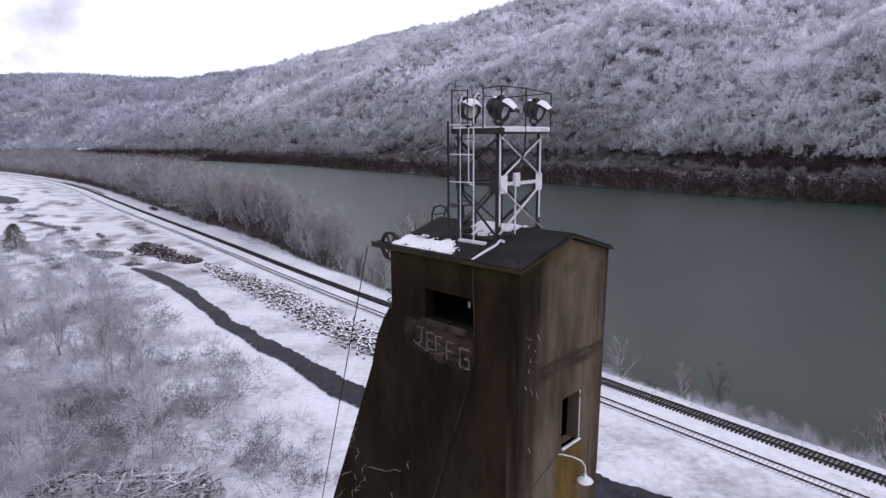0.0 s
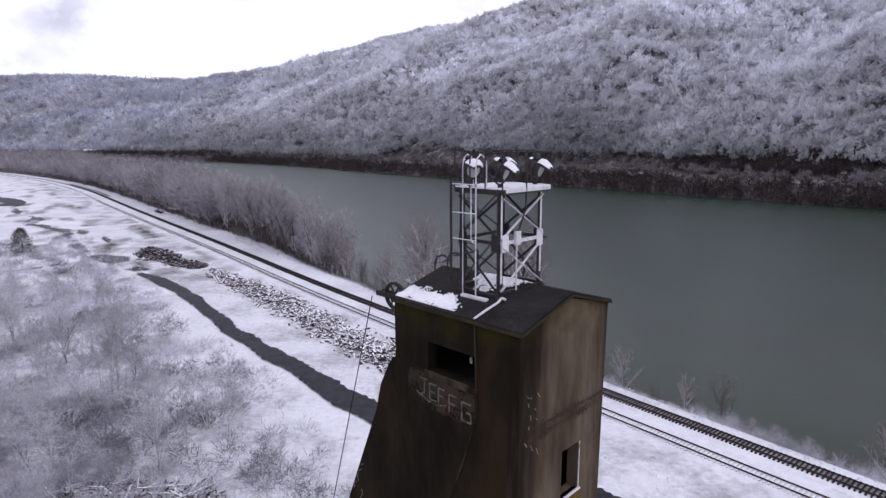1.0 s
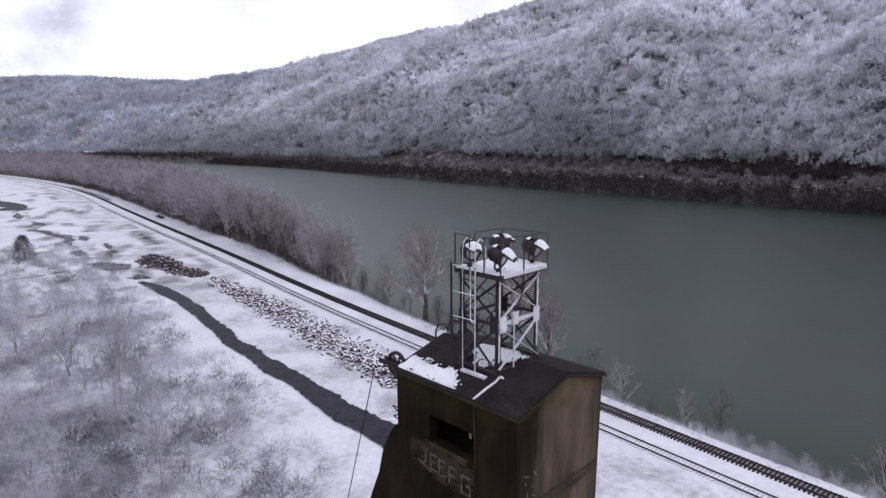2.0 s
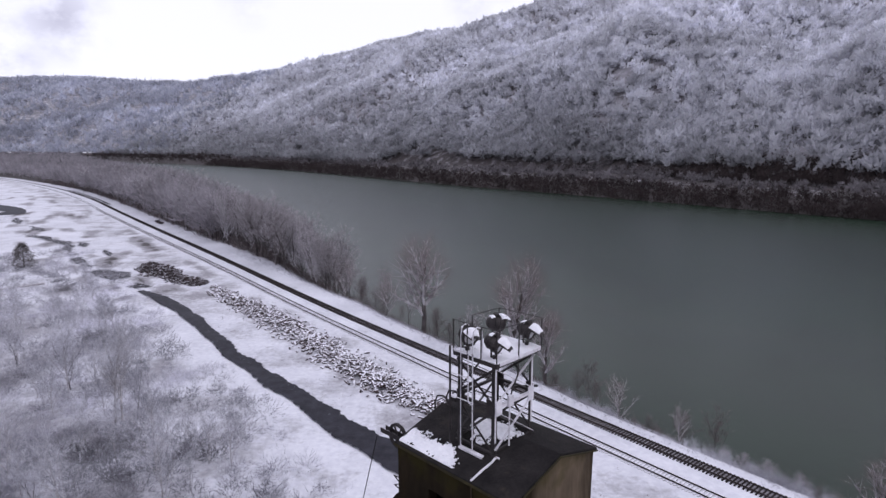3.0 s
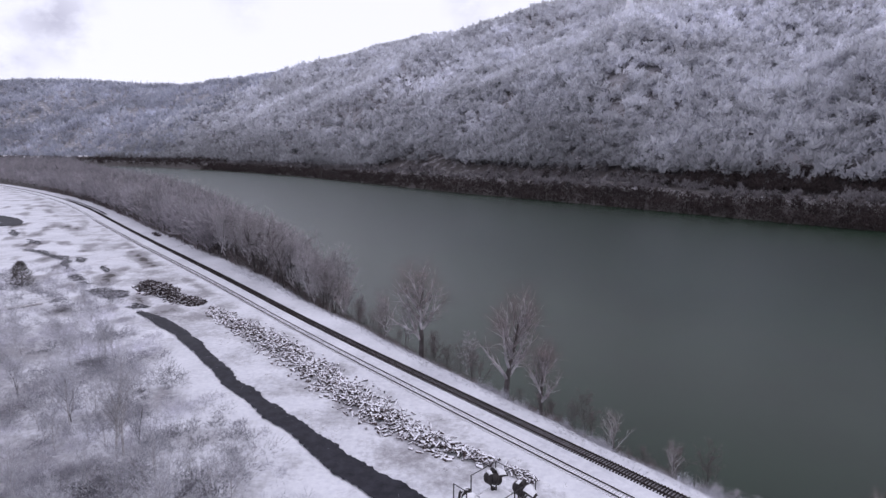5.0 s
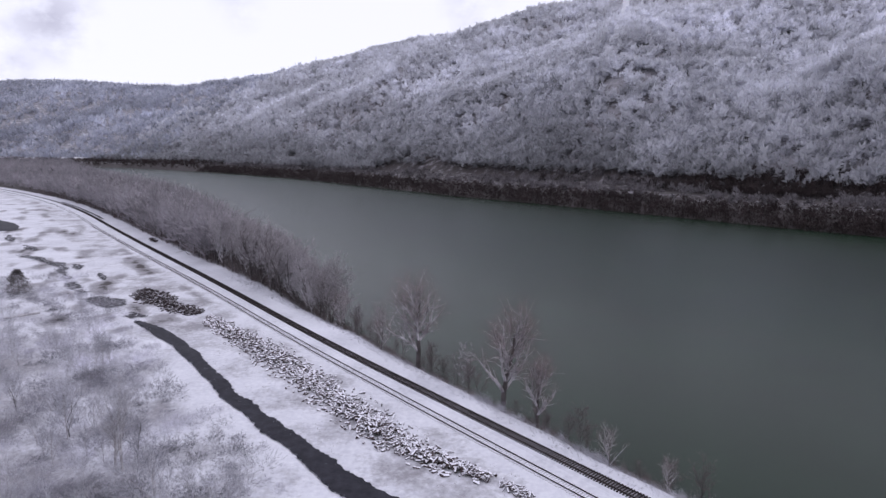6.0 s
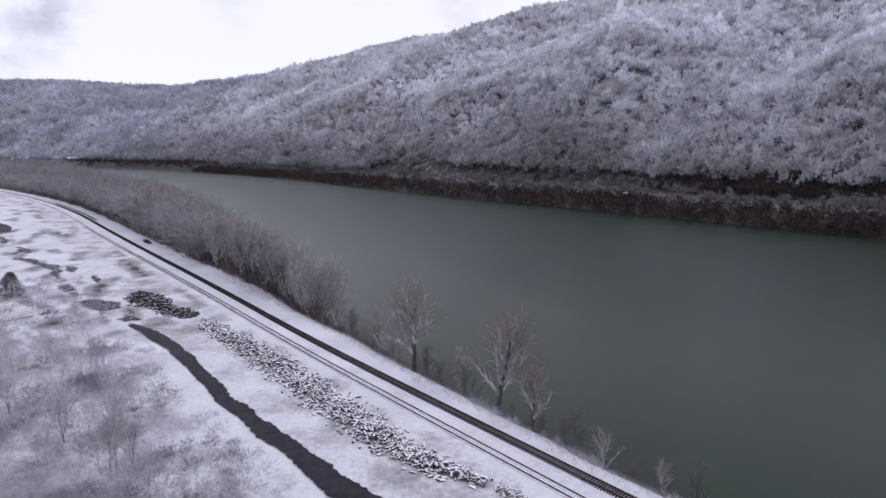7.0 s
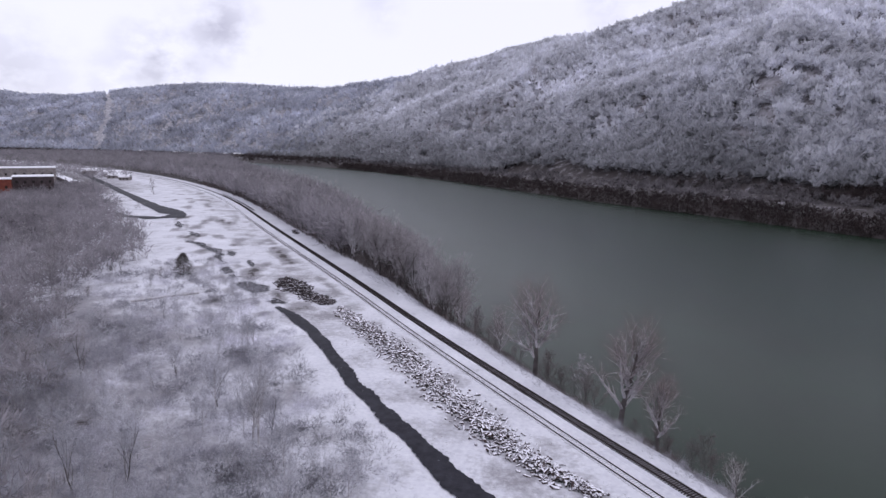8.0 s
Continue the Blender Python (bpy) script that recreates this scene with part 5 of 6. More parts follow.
def joined_trees(name, label, items, bark, twig):
    """Many trees past counting as one object: items of (kind, x, y, z, turn, size)."""
    cache, vs, ts, mi, base = {}, [], [], [], 0
    for kind, x, y, z, turn, size in items:
        if id(kind) not in cache:
            cols = []
            for slot, me in enumerate(kind):
                co = np.empty(len(me.vertices) * 3, np.float32)
                me.vertices.foreach_get("co", co)
                me.calc_loop_triangles()
                tri = np.empty(len(me.loop_triangles) * 3, np.int32)
                me.loop_triangles.foreach_get("vertices", tri)
                cols.append((co.reshape(-1, 3), tri.reshape(-1, 3)))
            cache[id(kind)] = cols
        c, sn_ = math.cos(turn) * size, math.sin(turn) * size
        for slot, (co, tri) in enumerate(cache[id(kind)]):
            vs.append(np.stack((co[:, 0] * c - co[:, 1] * sn_ + x, co[:, 0] * sn_ + co[:, 1] * c + y, co[:, 2] * size + z), -1))
            ts.append(tri + base)
            mi.append(np.full(len(tri), slot, np.int32))
            base += len(co)
    me = tri_mesh(name, np.concatenate(vs), np.concatenate(ts), bark)
    me.materials.append(twig)
    me.polygons.foreach_set("material_index", np.concatenate(mi))
    return tagged(new(name, me), label, "woods", kind="stuff")


TALL = [tree_kind(100 + i, M_PALEBARK if i % 2 else M_BARK, (M_TWIG, M_TWIG_G, M_TWIG)[i % 3], height=14, girth=0.20, spread=0.60, limbs=15, twigs=2400, low=0.14, fat=0.018, sprigs=2, steps=1, fine=(0.04, 0.12), pale=(M_RIMELIMB, M_BARK, M_BARK)[i % 3]) for i in range(6)]
TALL_LITE = [tree_kind(110 + i, M_BARK, M_TWIG, height=14, girth=0.20, spread=0.60, limbs=10, twigs=800, low=0.16, fat=0.034, sprigs=2, steps=1) for i in range(4)]
BROAD = [tree_kind(140 + i, M_PALEBARK, M_HALO, height=15, girth=0.42, spread=0.72, limbs=15, twigs=9000, low=0.24, fat=0.0075, sprigs=4, pale=M_RIMELIMB, fine=(0.05, 0.17), stout=0.82) for i in range(3)]
SMALL = [tree_kind(160 + i, M_BARK, M_HALO, height=6, girth=0.10, spread=0.75, limbs=12, twigs=5000, low=0.15, fat=0.0045, sprigs=4, pale=M_BARK_F) for i in range(3)]
BIRCH = [tree_kind(180 + i, M_BARK if i == 3 else M_BARK_F, M_TWIG_F, height=9, girth=0.075, spread=0.5, limbs=11, twigs=1900, low=0.12, fat=0.010, sprigs=2, steps=1, fine=(0.04, 0.13), stout=0.5) for i in range(5)]
GREY = [tree_kind(200 + i, M_BARK, M_TWIG, height=9, girth=0.10, spread=0.55, limbs=9, twigs=1000, low=0.2, fat=0.016, sprigs=2, steps=1) for i in range(3)]

SHRUB = [tree_kind(240 + i, M_BARK_F, M_TWIG, height=2.5, girth=0.05, spread=1.5, limbs=16, twigs=2600, low=0.04, fat=0.005, sprigs=3, steps=1, fine=(0.05, 0.14)) for i in range(3)]
GREY_D = [tree_kind(220 + i, M_PALEBARK, M_TWIG_D, height=9, girth=0.08, spread=0.7, limbs=12, twigs=2200, low=0.15, fat=0.008, sprigs=2, steps=1) for i in range(3)]
TWIN = [tree_kind(230 + i, M_BARK_F, M_TWIG_F, height=11, girth=0.15, spread=0.34, limbs=12, twigs=3000, low=0.22, fat=0.008, sprigs=3, steps=1, lean=0.09, pale=M_BARK_F) for i in range(2)]

rng = random.Random(21)
# single trees along the river bank
for x, y, kind, size, label in ((-21.1, 119.6, SMALL[0], 1.45, "broken leafless tree on the river bank"), (-11.5, 105.4, SMALL[1], 1.6, "slender leafless tree with pale bark on the river bank"),
                                (-4.4, 97.8, BROAD[0], 1.15, "tall leafless tree with forked grey trunk on the river bank"), (-7.0, 98.6, GREY[0], 0.95, "leaning leafless tree on the river bank"),
                                (8.2, 79.6, BROAD[1], 1.08, "large leafless tree with pale spreading limbs on the river bank"), (12.7, 76.6, BROAD[2], 0.72, "leafless tree leaning over the river"),
                                (3.9, 89.4, GREY[1], 0.95, "thin leafless tree on the river bank"), (19.7, 66.8, SMALL[2], 0.95, "small leafless tree at the water's edge"),
                                (24.6, 61.4, SMALL[0], 0.75, "small leafless tree with white-rimed limbs at the water's edge"), (27.4, 57.2, SHRUB[0], 0.8, "rime-covered shrub at the water's edge"), (28.6, 56.0, SHRUB[1], 0.9, "rime-covered shrub at the water's edge"), (30.4, 54.6, SHRUB[2], 1.0, "broad rime-covered shrub at the water's edge"), (32.4, 52.8, SHRUB[0], 0.9, "rime-covered shrub at the water's edge"), (38.2, 50.4, BROAD[1], 0.52, "wide leafless tree with pale limbs at the water's edge"), (40.5, 50.0, GREY[2], 0.8, "leafless tree at the water's edge")):
    plant(kind, x, y, spot(x, y), rng.uniform(0, 6.3), size, label, "bank trees")
for k in range(26):   # thin growth between the larger trees
    s, n = rng.uniform(14, 92), rng.uniform(8.0, 13.0)
    x, y = (float(c) for c in place(s, n))
    plant(rng.choice(GREY_D), x, y, spot(x, y), rng.uniform(0, 6.3), rng.uniform(0.35, 0.75), "thin dark leafless tree in the growth along the bank", "bank trees")
# dense stand between railway and river
s, beyond = 101.0, []
while s < 460:
    n = rng.uniform(7.5, 20 + float(shore_shift(s)))
    x, y = (float(c) for c in place(s, n))
    big = 1.0 if s > 112 else 0.75
    item = (rng.choice(TALL if s < 175 else TALL_LITE), x, y, spot(x, y), rng.uniform(0, 6.3), big * rng.uniform(0.66, 1.25))
    if s < 175:
        plant(*item, "tall bare grey-brown tree in the riverside stand", "riverside stand")
    else:
        beyond.append(item)
    s += rng.uniform(0.5, 1.3) * (1.15 if s < 175 else 2.0)
joined_trees("riverside_woods", "bare grey-brown trees between railway and river", beyond, M_BARK, M_TWIG)
# birches and thin trees of the rough land
FROST_SPOTS = ((-58.4, 77.5, 0.75), (-46.6, 70.1, 1.0), (-44.8, 50.6, 1.1), (-39.2, 49.5, 0.9), (-51.3, 50.3, 1.05), (-23.5, 45.5, 1.0), (-26.5, 50.5, 1.15), (-20.5, 52.5, 0.8), (-31.0, 44.5, 0.9))
for x, y, size in FROST_SPOTS:
    plant(rng.choice(BIRCH), x, y, spot(x, y), rng.uniform(0, 6.3), size, "thin rime-covered tree in the snowy brush", "brush trees")
for x, y, kind, size, label in ((-36.3, 61.5, TWIN[0], 1.05, "tall pale-barked birch rimed white in the brush"), (-35.8, 61.9, TWIN[1], 0.95, "pale-barked birch leaning from its twin"), (-45.1, 50.9, BIRCH[1], 1.15, "slender dark tree in the snowy brush"),
                                (-59.2, 78.3, BIRCH[3], 0.75, "short dark dead tree in the snowy brush"), (-46.4, 69.3, BIRCH[1], 1.0, "slender dark tree in the snowy brush"), (-49.3, 48.2, BIRCH[3], 1.1, "slender dark tree in the snowy brush"), (-282.7, 359.5, GREY[1], 1.3, "lone bare tree in the snowy yard")):
    plant(kind, x, y, spot(x, y), rng.uniform(0, 6.3), size, label, "brush trees")
thicket = []
for k in range(300):
    s, n = rng.uniform(-15, 150), rng.uniform(-85, -32)
    if rng.random() < np.clip((s - 80) / 60, 0, 0.85):
        continue
    x, y = (float(c) for c in place(s, n))
    if y < 24 or math.hypot(x, y - 3) < 28:
        continue
    item = (rng.choice(BIRCH), x, y, spot(x, y), rng.uniform(0, 6.3), rng.uniform(0.3, 0.8))
    if k % 2 == 0:
        plant(*item, "thin rime-covered tree in the snowy brush", "brush trees")
    else:
        thicket.append(item)
joined_trees("thicket", "thicket of rime-covered saplings in the snow", thicket, M_BARK_F, M_TWIG_F)


def woods_edge(s):
    """n beyond which the grey woods begin."""
    return np.interp(s, (-40, 60, 100, 130, 160, 190, 250, 285, 320, 420, 600), (-62, -58, -60, -64, -60, -50, -46, -56, -60, -64, -72))


woods = []
for k in range(150):
    s, n = rng.uniform(10, 240), rng.uniform(-130, -52)
    if n > woods_edge(s) + rng.uniform(-5, 5):
        continue
    x, y = (float(c) for c in place(s, n))
    if math.hypot(x, y - 3) < 30:
        continue
    item = (rng.choice(GREY), x, y, spot(x, y), rng.uniform(0, 6.3), rng.uniform(0.55, 1.1))
    if k % 6 == 0:
        plant(*item, "bare grey tree in the woods", "woods")
    else:
        woods.append(item)
joined_trees("grey_woods", "bare grey woods beside the snowy clearing", woods, M_BARK, M_TWIG)


# shrubs: sprays of fine stems, far too many to count
def sprays(name, label, points, material, stems, reach, fat, seed, kind_label="brush"):
    g = np.random.default_rng(seed)
    pts = np.asarray(points, float)
    k = len(pts)
    base = np.repeat(pts[:, :3], stems, 0)
    size = np.repeat(pts[:, 3], stems)
    m = len(base)
    ang = g.uniform(0, 2 * np.pi, m)
    tilt = np.abs(g.normal(0, 0.55, m))
    up = size * reach * g.uniform(0.3, 1.0, m)
    lo = base + np.stack((g.normal(0, 0.25, m) * size, g.normal(0, 0.25, m) * size, g.uniform(-0.1, 0.5, m) * up), -1)
    tip = lo + np.stack((np.cos(ang) * np.sin(tilt) * up, np.sin(ang) * np.sin(tilt) * up, np.cos(tilt) * up * 0.7), -1)
    a2 = g.uniform(0, 2 * np.pi, m)
    side = np.stack((np.cos(a2), np.sin(a2), g.normal(0, 0.3, m)), -1) * (fat * g.uniform(0.5, 1.4, m))[:, None]
    v = np.stack((lo - side, lo + side, tip), 1).reshape(-1, 3)
    t = np.arange(3 * m).reshape(-1, 3)
    return tagged(new(name, tri_mesh(name, v, t, material)), label, kind_label, kind="stuff")


def scatter(count, s_rng, n_rng, keep, size, seed):
    g = np.random.default_rng(seed)
    s, n = g.uniform(*s_rng, count), g.uniform(*n_rng, count)
    ok = g.random(count) < keep(s, n)
    s, n = s[ok], n[ok]
    n = np.where(n > 2.9, n + edge_slip(s), n)
    x, y = place(s, n)
    return np.stack((x, y, terrain(s, n), g.uniform(*size, len(s))), -1)


def rough(s, n):
    patch = lattice(s / 9, n / 9, 41) * 0.6 + lattice(s / 3.1, n / 3.1, 43) * 0.4
    dens = np.clip((patch - 0.28) * 2.8, 0.35, 1)
    dens = dens * np.clip((-n - np.interp(s, (20, 36, 52, 80), (29, 27, 23.5, 23.5))) / 8, 0, 1) * (1 - 0.75 * np.clip((s - 100) / 50, 0, 1))
    return dens


def bushes(name, label, points, material, blades, fat, seed):
    """Rounded leafless bushes: fine twigs that fan out from the foot and close into an uneven dome."""
    g = np.random.default_rng(seed)
    pts = np.asarray(points, float)
    k = len(pts)
    size = pts[:, 3][:, None, None]
    u = g.normal(0, 1, (k, blades, 3))
    u[..., 2] = np.abs(u[..., 2]) * 0.9
    u /= np.linalg.norm(u, axis=-1, keepdims=True)
    lump = 0.62 + 0.38 * np.sin(u[..., :1] * 4 + pts[:, None, :1]) * np.sin(u[..., 1:2] * 5 + pts[:, None, 1:2])
    r = g.uniform(0.25, 1.0, (k, blades, 1)) ** 0.6 * lump
    root = u * r * size * np.array((1.1, 1.1, 0.95))
    way = u + g.normal(0, 0.6, (k, blades, 3)) + np.array((0, 0, 0.3))
    way /= np.linalg.norm(way, axis=-1, keepdims=True)
    tip = root + way * size * g.uniform(0.18, 0.5, (k, blades, 1))
    side = np.cross(way, g.normal(0, 1, (k, blades, 3)))
    side = side / np.linalg.norm(side, axis=-1, keepdims=True) * fat * g.uniform(0.5, 1.4, (k, blades, 1))
    v = (np.stack((root - side, root + side, tip), 2) + pts[:, None, None, :3]).reshape(-1, 3)
    me = tri_mesh(name, v, np.arange(len(v)).reshape(-1, 3), material)
    mark = me.attributes.new("tone", "FLOAT", "POINT")
    patch = lattice(pts[:, 0] / 6, pts[:, 1] / 6, 91)
    mark.data.foreach_set("value", np.repeat(g.uniform(0.7, 1.1, k) * (0.34 + 1.15 * patch), blades * 3).astype(np.float32))
    return tagged(new(name, me), label, "brush", kind="stuff")


bushes("brush", "low rime-covered bushes over snow", scatter(6800, (-30, 190), (-72, -24), rough, (0.8, 2.7), 51), M_RIMEBUSH, 112, 0.025, 61)
sprays("dead_grass", "frosted dead grass and weeds", scatter(6500, (-30, 170), (-80, -26), lambda s, n: np.clip((-n - 25) / 6, 0, 1) * 0.8, (0.35, 0.9), 52), M_TWIG_F, 14, 1.1, 0.013, 62)
sprays("bank_bushes", "fluffy rime-covered bushes along the river bank", scatter(330, (-30, 48), (5.5, 11), lambda s, n: np.clip(lattice(s / 4, n / 3, 44) * 2.2 - 0.5, 0, 1), (0.6, 1.2), 56), M_TWIG_F, 150, 1.7, 0.006, 66, "bush")
sprays("brush", "dark bare brush down the river bank", scatter(1300, (-40, 110), (7.2, 14), lambda s, n: np.clip(lattice(s / 3, n / 3, 47) * 2.4 - 0.5, 0, 1) * np.clip((n - 7) / 3, 0, 1), (0.5, 1.3), 58), M_TWIG_D, 50, 1.9, 0.010, 68)
sprays("dead_grass", "brown and frosted grass on the river bank", scatter(3600, (-25, 420), (5.6, 12), lambda s, n: np.clip((n - 5.4) / 3, 0.05, 1) * (1 - s / 700), (0.4, 1.1), 53), M_TWIG, 22, 1.0, 0.014, 63)
sprays("dead_grass", "grey weeds standing through the snow beside the siding", scatter(1500, (-30, 95), (-22, -6), lambda s, n: np.clip(lattice(s / 3, n / 1.6, 93) * 2.6 - 1.2, 0, 1), (0.3, 0.7), 59), M_TWIG_G, 9, 0.8, 0.012, 69)
sprays("dead_grass", "frosted grass fringe of the embankment", scatter(3000, (-30, 150), (3.0, 7.5), lambda s, n: np.clip((n - 2.8) / 2, 0, 1), (0.3, 0.7), 57), M_TWIG_F, 16, 0.9, 0.012, 67)
sprays("brush", "bare brown undergrowth under the riverside trees", scatter(3800, (98, 560), (6.5, 24), lambda s, n: 1 - s / 1100, (0.8, 1.8), 54), M_TWIG_D, 26, 2.4, 0.024, 64)
sprays("brush", "grey undergrowth of the woods", scatter(6500, (-10, 420), (-230, -50), lambda s, n: np.where(n < woods_edge(s), 0.8, 0.04), (0.8, 2.0), 55), M_TWIG, 24, 2.4, 0.030, 65)


# woods on the far slopes: crowns of many small tilted blades, rime-covered
def far_woods(name, label, s, n, h, width, blades, blade, material, seed, low=0.25, limbs=6, reach=0.34):
    """Leafless trees seen from afar: a stem, and fine twigs that rise in sprays from a few limbs."""
    g = np.random.default_rng(seed)
    x, y = place(s, n)
    z = terrain(s, n)
    k = len(s)
    a = g.uniform(0, 2 * np.pi, (k, limbs))
    r = g.uniform(0.15, 1.0, (k, limbs)) * (h * width)[:, None]
    up = (low + (0.85 - low) * g.random((k, limbs)) * (1 - 0.5 * (r / (h * width)[:, None]) ** 2)) * h[:, None]
    knot = np.stack((np.cos(a) * r, np.sin(a) * r, up), -1)
    pick = g.integers(0, limbs, (k, blades))
    at = np.take_along_axis(knot, pick[..., None].repeat(3, -1), 1)
    root = at + g.normal(0, 1, (k, blades, 3)) * (h * 0.055)[:, None, None]
    way = at * np.array((1.0, 1.0, 0.0)) / (h * width)[:, None, None] * 0.8 + g.normal(0, 0.55, (k, blades, 3)) + np.array((0, 0, 0.75))
    way /= np.linalg.norm(way, axis=-1, keepdims=True)
    tip = root + way * (h * reach)[:, None, None] * g.uniform(0.4, 1.1, (k, blades, 1))
    side = np.cross(way, g.normal(0, 1, (k, blades, 3)))
    side = side / np.linalg.norm(side, axis=-1, keepdims=True) * (h * blade)[:, None, None] * g.uniform(0.6, 1.4, (k, blades, 1))
    base = np.stack((x, y, z), -1)
    v = (np.stack((root - side, root + side, tip), 2) + base[:, None, None, :]).reshape(-1, 3)
    tone = np.repeat(g.uniform(0.74, 1.12, k), blades * 3)
    w = (h * 0.014)[:, None] * np.array((0.8, -0.6, 0.0))
    foot = base - np.array((0, 0, 0.5))
    sv = np.stack((foot - w, foot + w, base + np.stack((np.zeros(k), np.zeros(k), h * 0.75), -1)), 1).reshape(-1, 3)
    v = np.concatenate((v, sv))
    tone = np.concatenate((tone, np.full(len(sv), 0.32)))
    me = tri_mesh(name, v, np.arange(len(v)).reshape(-1, 3), material)
    mark = me.attributes.new("tone", "FLOAT", "POINT")
    mark.data.foreach_set("value", tone.astype(np.float32))
    return tagged(new(name, me), label, "woods", kind="stuff")


def crown_woods(name, label, s, n, h, width, puffs, tufts, tuft, material, seed, bare=None, stems=0.2):
    """Leafless rime-covered forest from afar: each tree a dark stem and limbs that carry rounded sprays of frosted twig tufts."""
    g = np.random.default_rng(seed)
    x, y = place(s, n)
    k = len(s)
    base = np.stack((x, y, terrain(s, n)), -1)
    hh = h[:, None, None]
    a = g.uniform(0, 2 * np.pi, (k, 1)) + np.arange(puffs) * 2 * np.pi / max(1, puffs - 1) + g.normal(0, 0.35, (k, puffs))
    r = g.uniform(0.45, 0.95, (k, puffs)) * width
    r[:, 0] *= 0.15
    up = 0.80 - 0.42 * r / width + g.normal(0, 0.06, (k, puffs))
    knot = np.stack((np.cos(a) * r, np.sin(a) * r, up), -1)
    ball = width * g.uniform(0.40, 0.66, (k, puffs))[..., None, None]
    u = g.normal(0, 1, (k, puffs, tufts, 3))
    u[..., 2] = u[..., 2] * 0.85 + 0.45
    u /= np.linalg.norm(u, axis=-1, keepdims=True)
    mid = knot[:, :, None, :] + u * ball * g.uniform(0.72, 1.08, (k, puffs, tufts, 1))
    axis = u * 0.7 + np.array((0, 0, 0.6)) + g.normal(0, 0.45, u.shape)
    axis /= np.linalg.norm(axis, axis=-1, keepdims=True)
    side = np.cross(axis, u + g.normal(0, 0.6, u.shape))
    side /= np.linalg.norm(side, axis=-1, keepdims=True)
    wide = ball * tuft * 0.42 * g.uniform(0.6, 1.3, (k, puffs, tufts, 1))
    tall_by = ball * tuft * g.uniform(0.6, 1.4, (k, puffs, tufts, 1))
    corners = [mid - axis * tall_by * 0.5 - side * wide, mid - axis * tall_by * 0.3 + side * wide, mid + axis * tall_by]
    v = np.stack(corners, 3).reshape(k, -1, 3) * hh + base[:, None, :]
    d = rise_of(s, n)
    patch = 0.82 + 0.36 * lattice(s / 55, d / 55, 73) * (0.6 + 0.8 * lattice(s / 19, d / 19, 75))
    own = g.uniform(0.80, 1.06, k) * patch * np.where(g.random(k) < 0.08, 0.68, 1.0)
    if bare is not None:
        own = own * bare(s, d)
    tone = np.repeat((own[:, None] * g.uniform(0.88, 1.08, (k, puffs)))[..., None], tufts * 3, -1).ravel()
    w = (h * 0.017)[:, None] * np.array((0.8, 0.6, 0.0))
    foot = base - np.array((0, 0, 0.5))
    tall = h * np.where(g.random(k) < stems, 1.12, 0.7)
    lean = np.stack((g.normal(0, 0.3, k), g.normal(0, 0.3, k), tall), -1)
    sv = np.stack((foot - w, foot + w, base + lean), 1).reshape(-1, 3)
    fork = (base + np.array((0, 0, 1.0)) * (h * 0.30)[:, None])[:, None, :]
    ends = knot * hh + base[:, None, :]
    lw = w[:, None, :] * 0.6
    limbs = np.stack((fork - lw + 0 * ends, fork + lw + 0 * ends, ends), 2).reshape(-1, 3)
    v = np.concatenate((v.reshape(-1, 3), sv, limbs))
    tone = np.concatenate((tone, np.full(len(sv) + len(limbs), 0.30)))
    me = tri_mesh(name, v, np.arange(len(v)).reshape(-1, 3), material)
    mark = me.attributes.new("tone", "FLOAT", "POINT")
    mark.data.foreach_set("value", tone.astype(np.float32))
    return tagged(new(name, me), label, "woods", kind="stuff")


def little_rime(s, d):
    """The foot of the slope carries less rime than its upper part."""
    return np.interp(d + 60 * (lattice(s / 45, d / 30, 79) - 0.5), (90, 130, 180, 280), (0.46, 0.62, 0.84, 1.0))


def slope_points(count, s_rng, d_rng, seed, keep=None):
    g = np.random.default_rng(seed)
    s, d = g.uniform(*s_rng, count), g.uniform(*d_rng, count)
    if keep is not None:
        ok = g.random(count) < keep(s, d)
        s, d = s[ok], d[ok]
    return s, rise_to_n(s, d)


def cut(s, d):
    """Cleared strips that run up the slope, and gaps of open snow."""
    line2 = 2120 + (d - 252) * 1.05
    keep = np.where((np.abs(s - cleared_line(d)) < 7.0) & (d > 225), 0.0, 1.0) * np.where((np.abs(s - line2) < 17) & (s > 1500), 0.0, 1.0)
    return keep * np.clip(0.75 + 0.9 * (lattice(s / 40, d / 40, 71) - 0.25), 0.45, 1)


g = np.random.default_rng(5)
s, n = slope_points(7000, (-120, 620), (104, 420), 81, cut)
more_s, more_n = slope_points(1300, (375, 470), (104, 420), 101, cut)
s, n = np.concatenate((s, more_s)), np.concatenate((n, more_n))
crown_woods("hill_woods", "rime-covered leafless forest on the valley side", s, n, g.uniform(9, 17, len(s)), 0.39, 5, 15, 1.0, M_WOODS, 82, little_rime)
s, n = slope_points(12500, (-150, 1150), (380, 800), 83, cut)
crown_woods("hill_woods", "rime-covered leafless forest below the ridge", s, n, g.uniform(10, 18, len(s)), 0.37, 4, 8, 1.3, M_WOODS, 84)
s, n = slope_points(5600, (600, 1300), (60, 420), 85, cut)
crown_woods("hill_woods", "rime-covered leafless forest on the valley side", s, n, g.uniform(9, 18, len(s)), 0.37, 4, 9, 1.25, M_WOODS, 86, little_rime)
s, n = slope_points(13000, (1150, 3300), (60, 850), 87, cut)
crown_woods("hill_woods", "rimed leafless forest on the distant hills, haze in its colour", s, n, g.uniform(12, 20, len(s)), 0.42, 3, 4, 1.6, M_FARWOODS, 88, lambda s, d: 0.75 + 0.5 * lattice(s / 80, d / 60, 81))
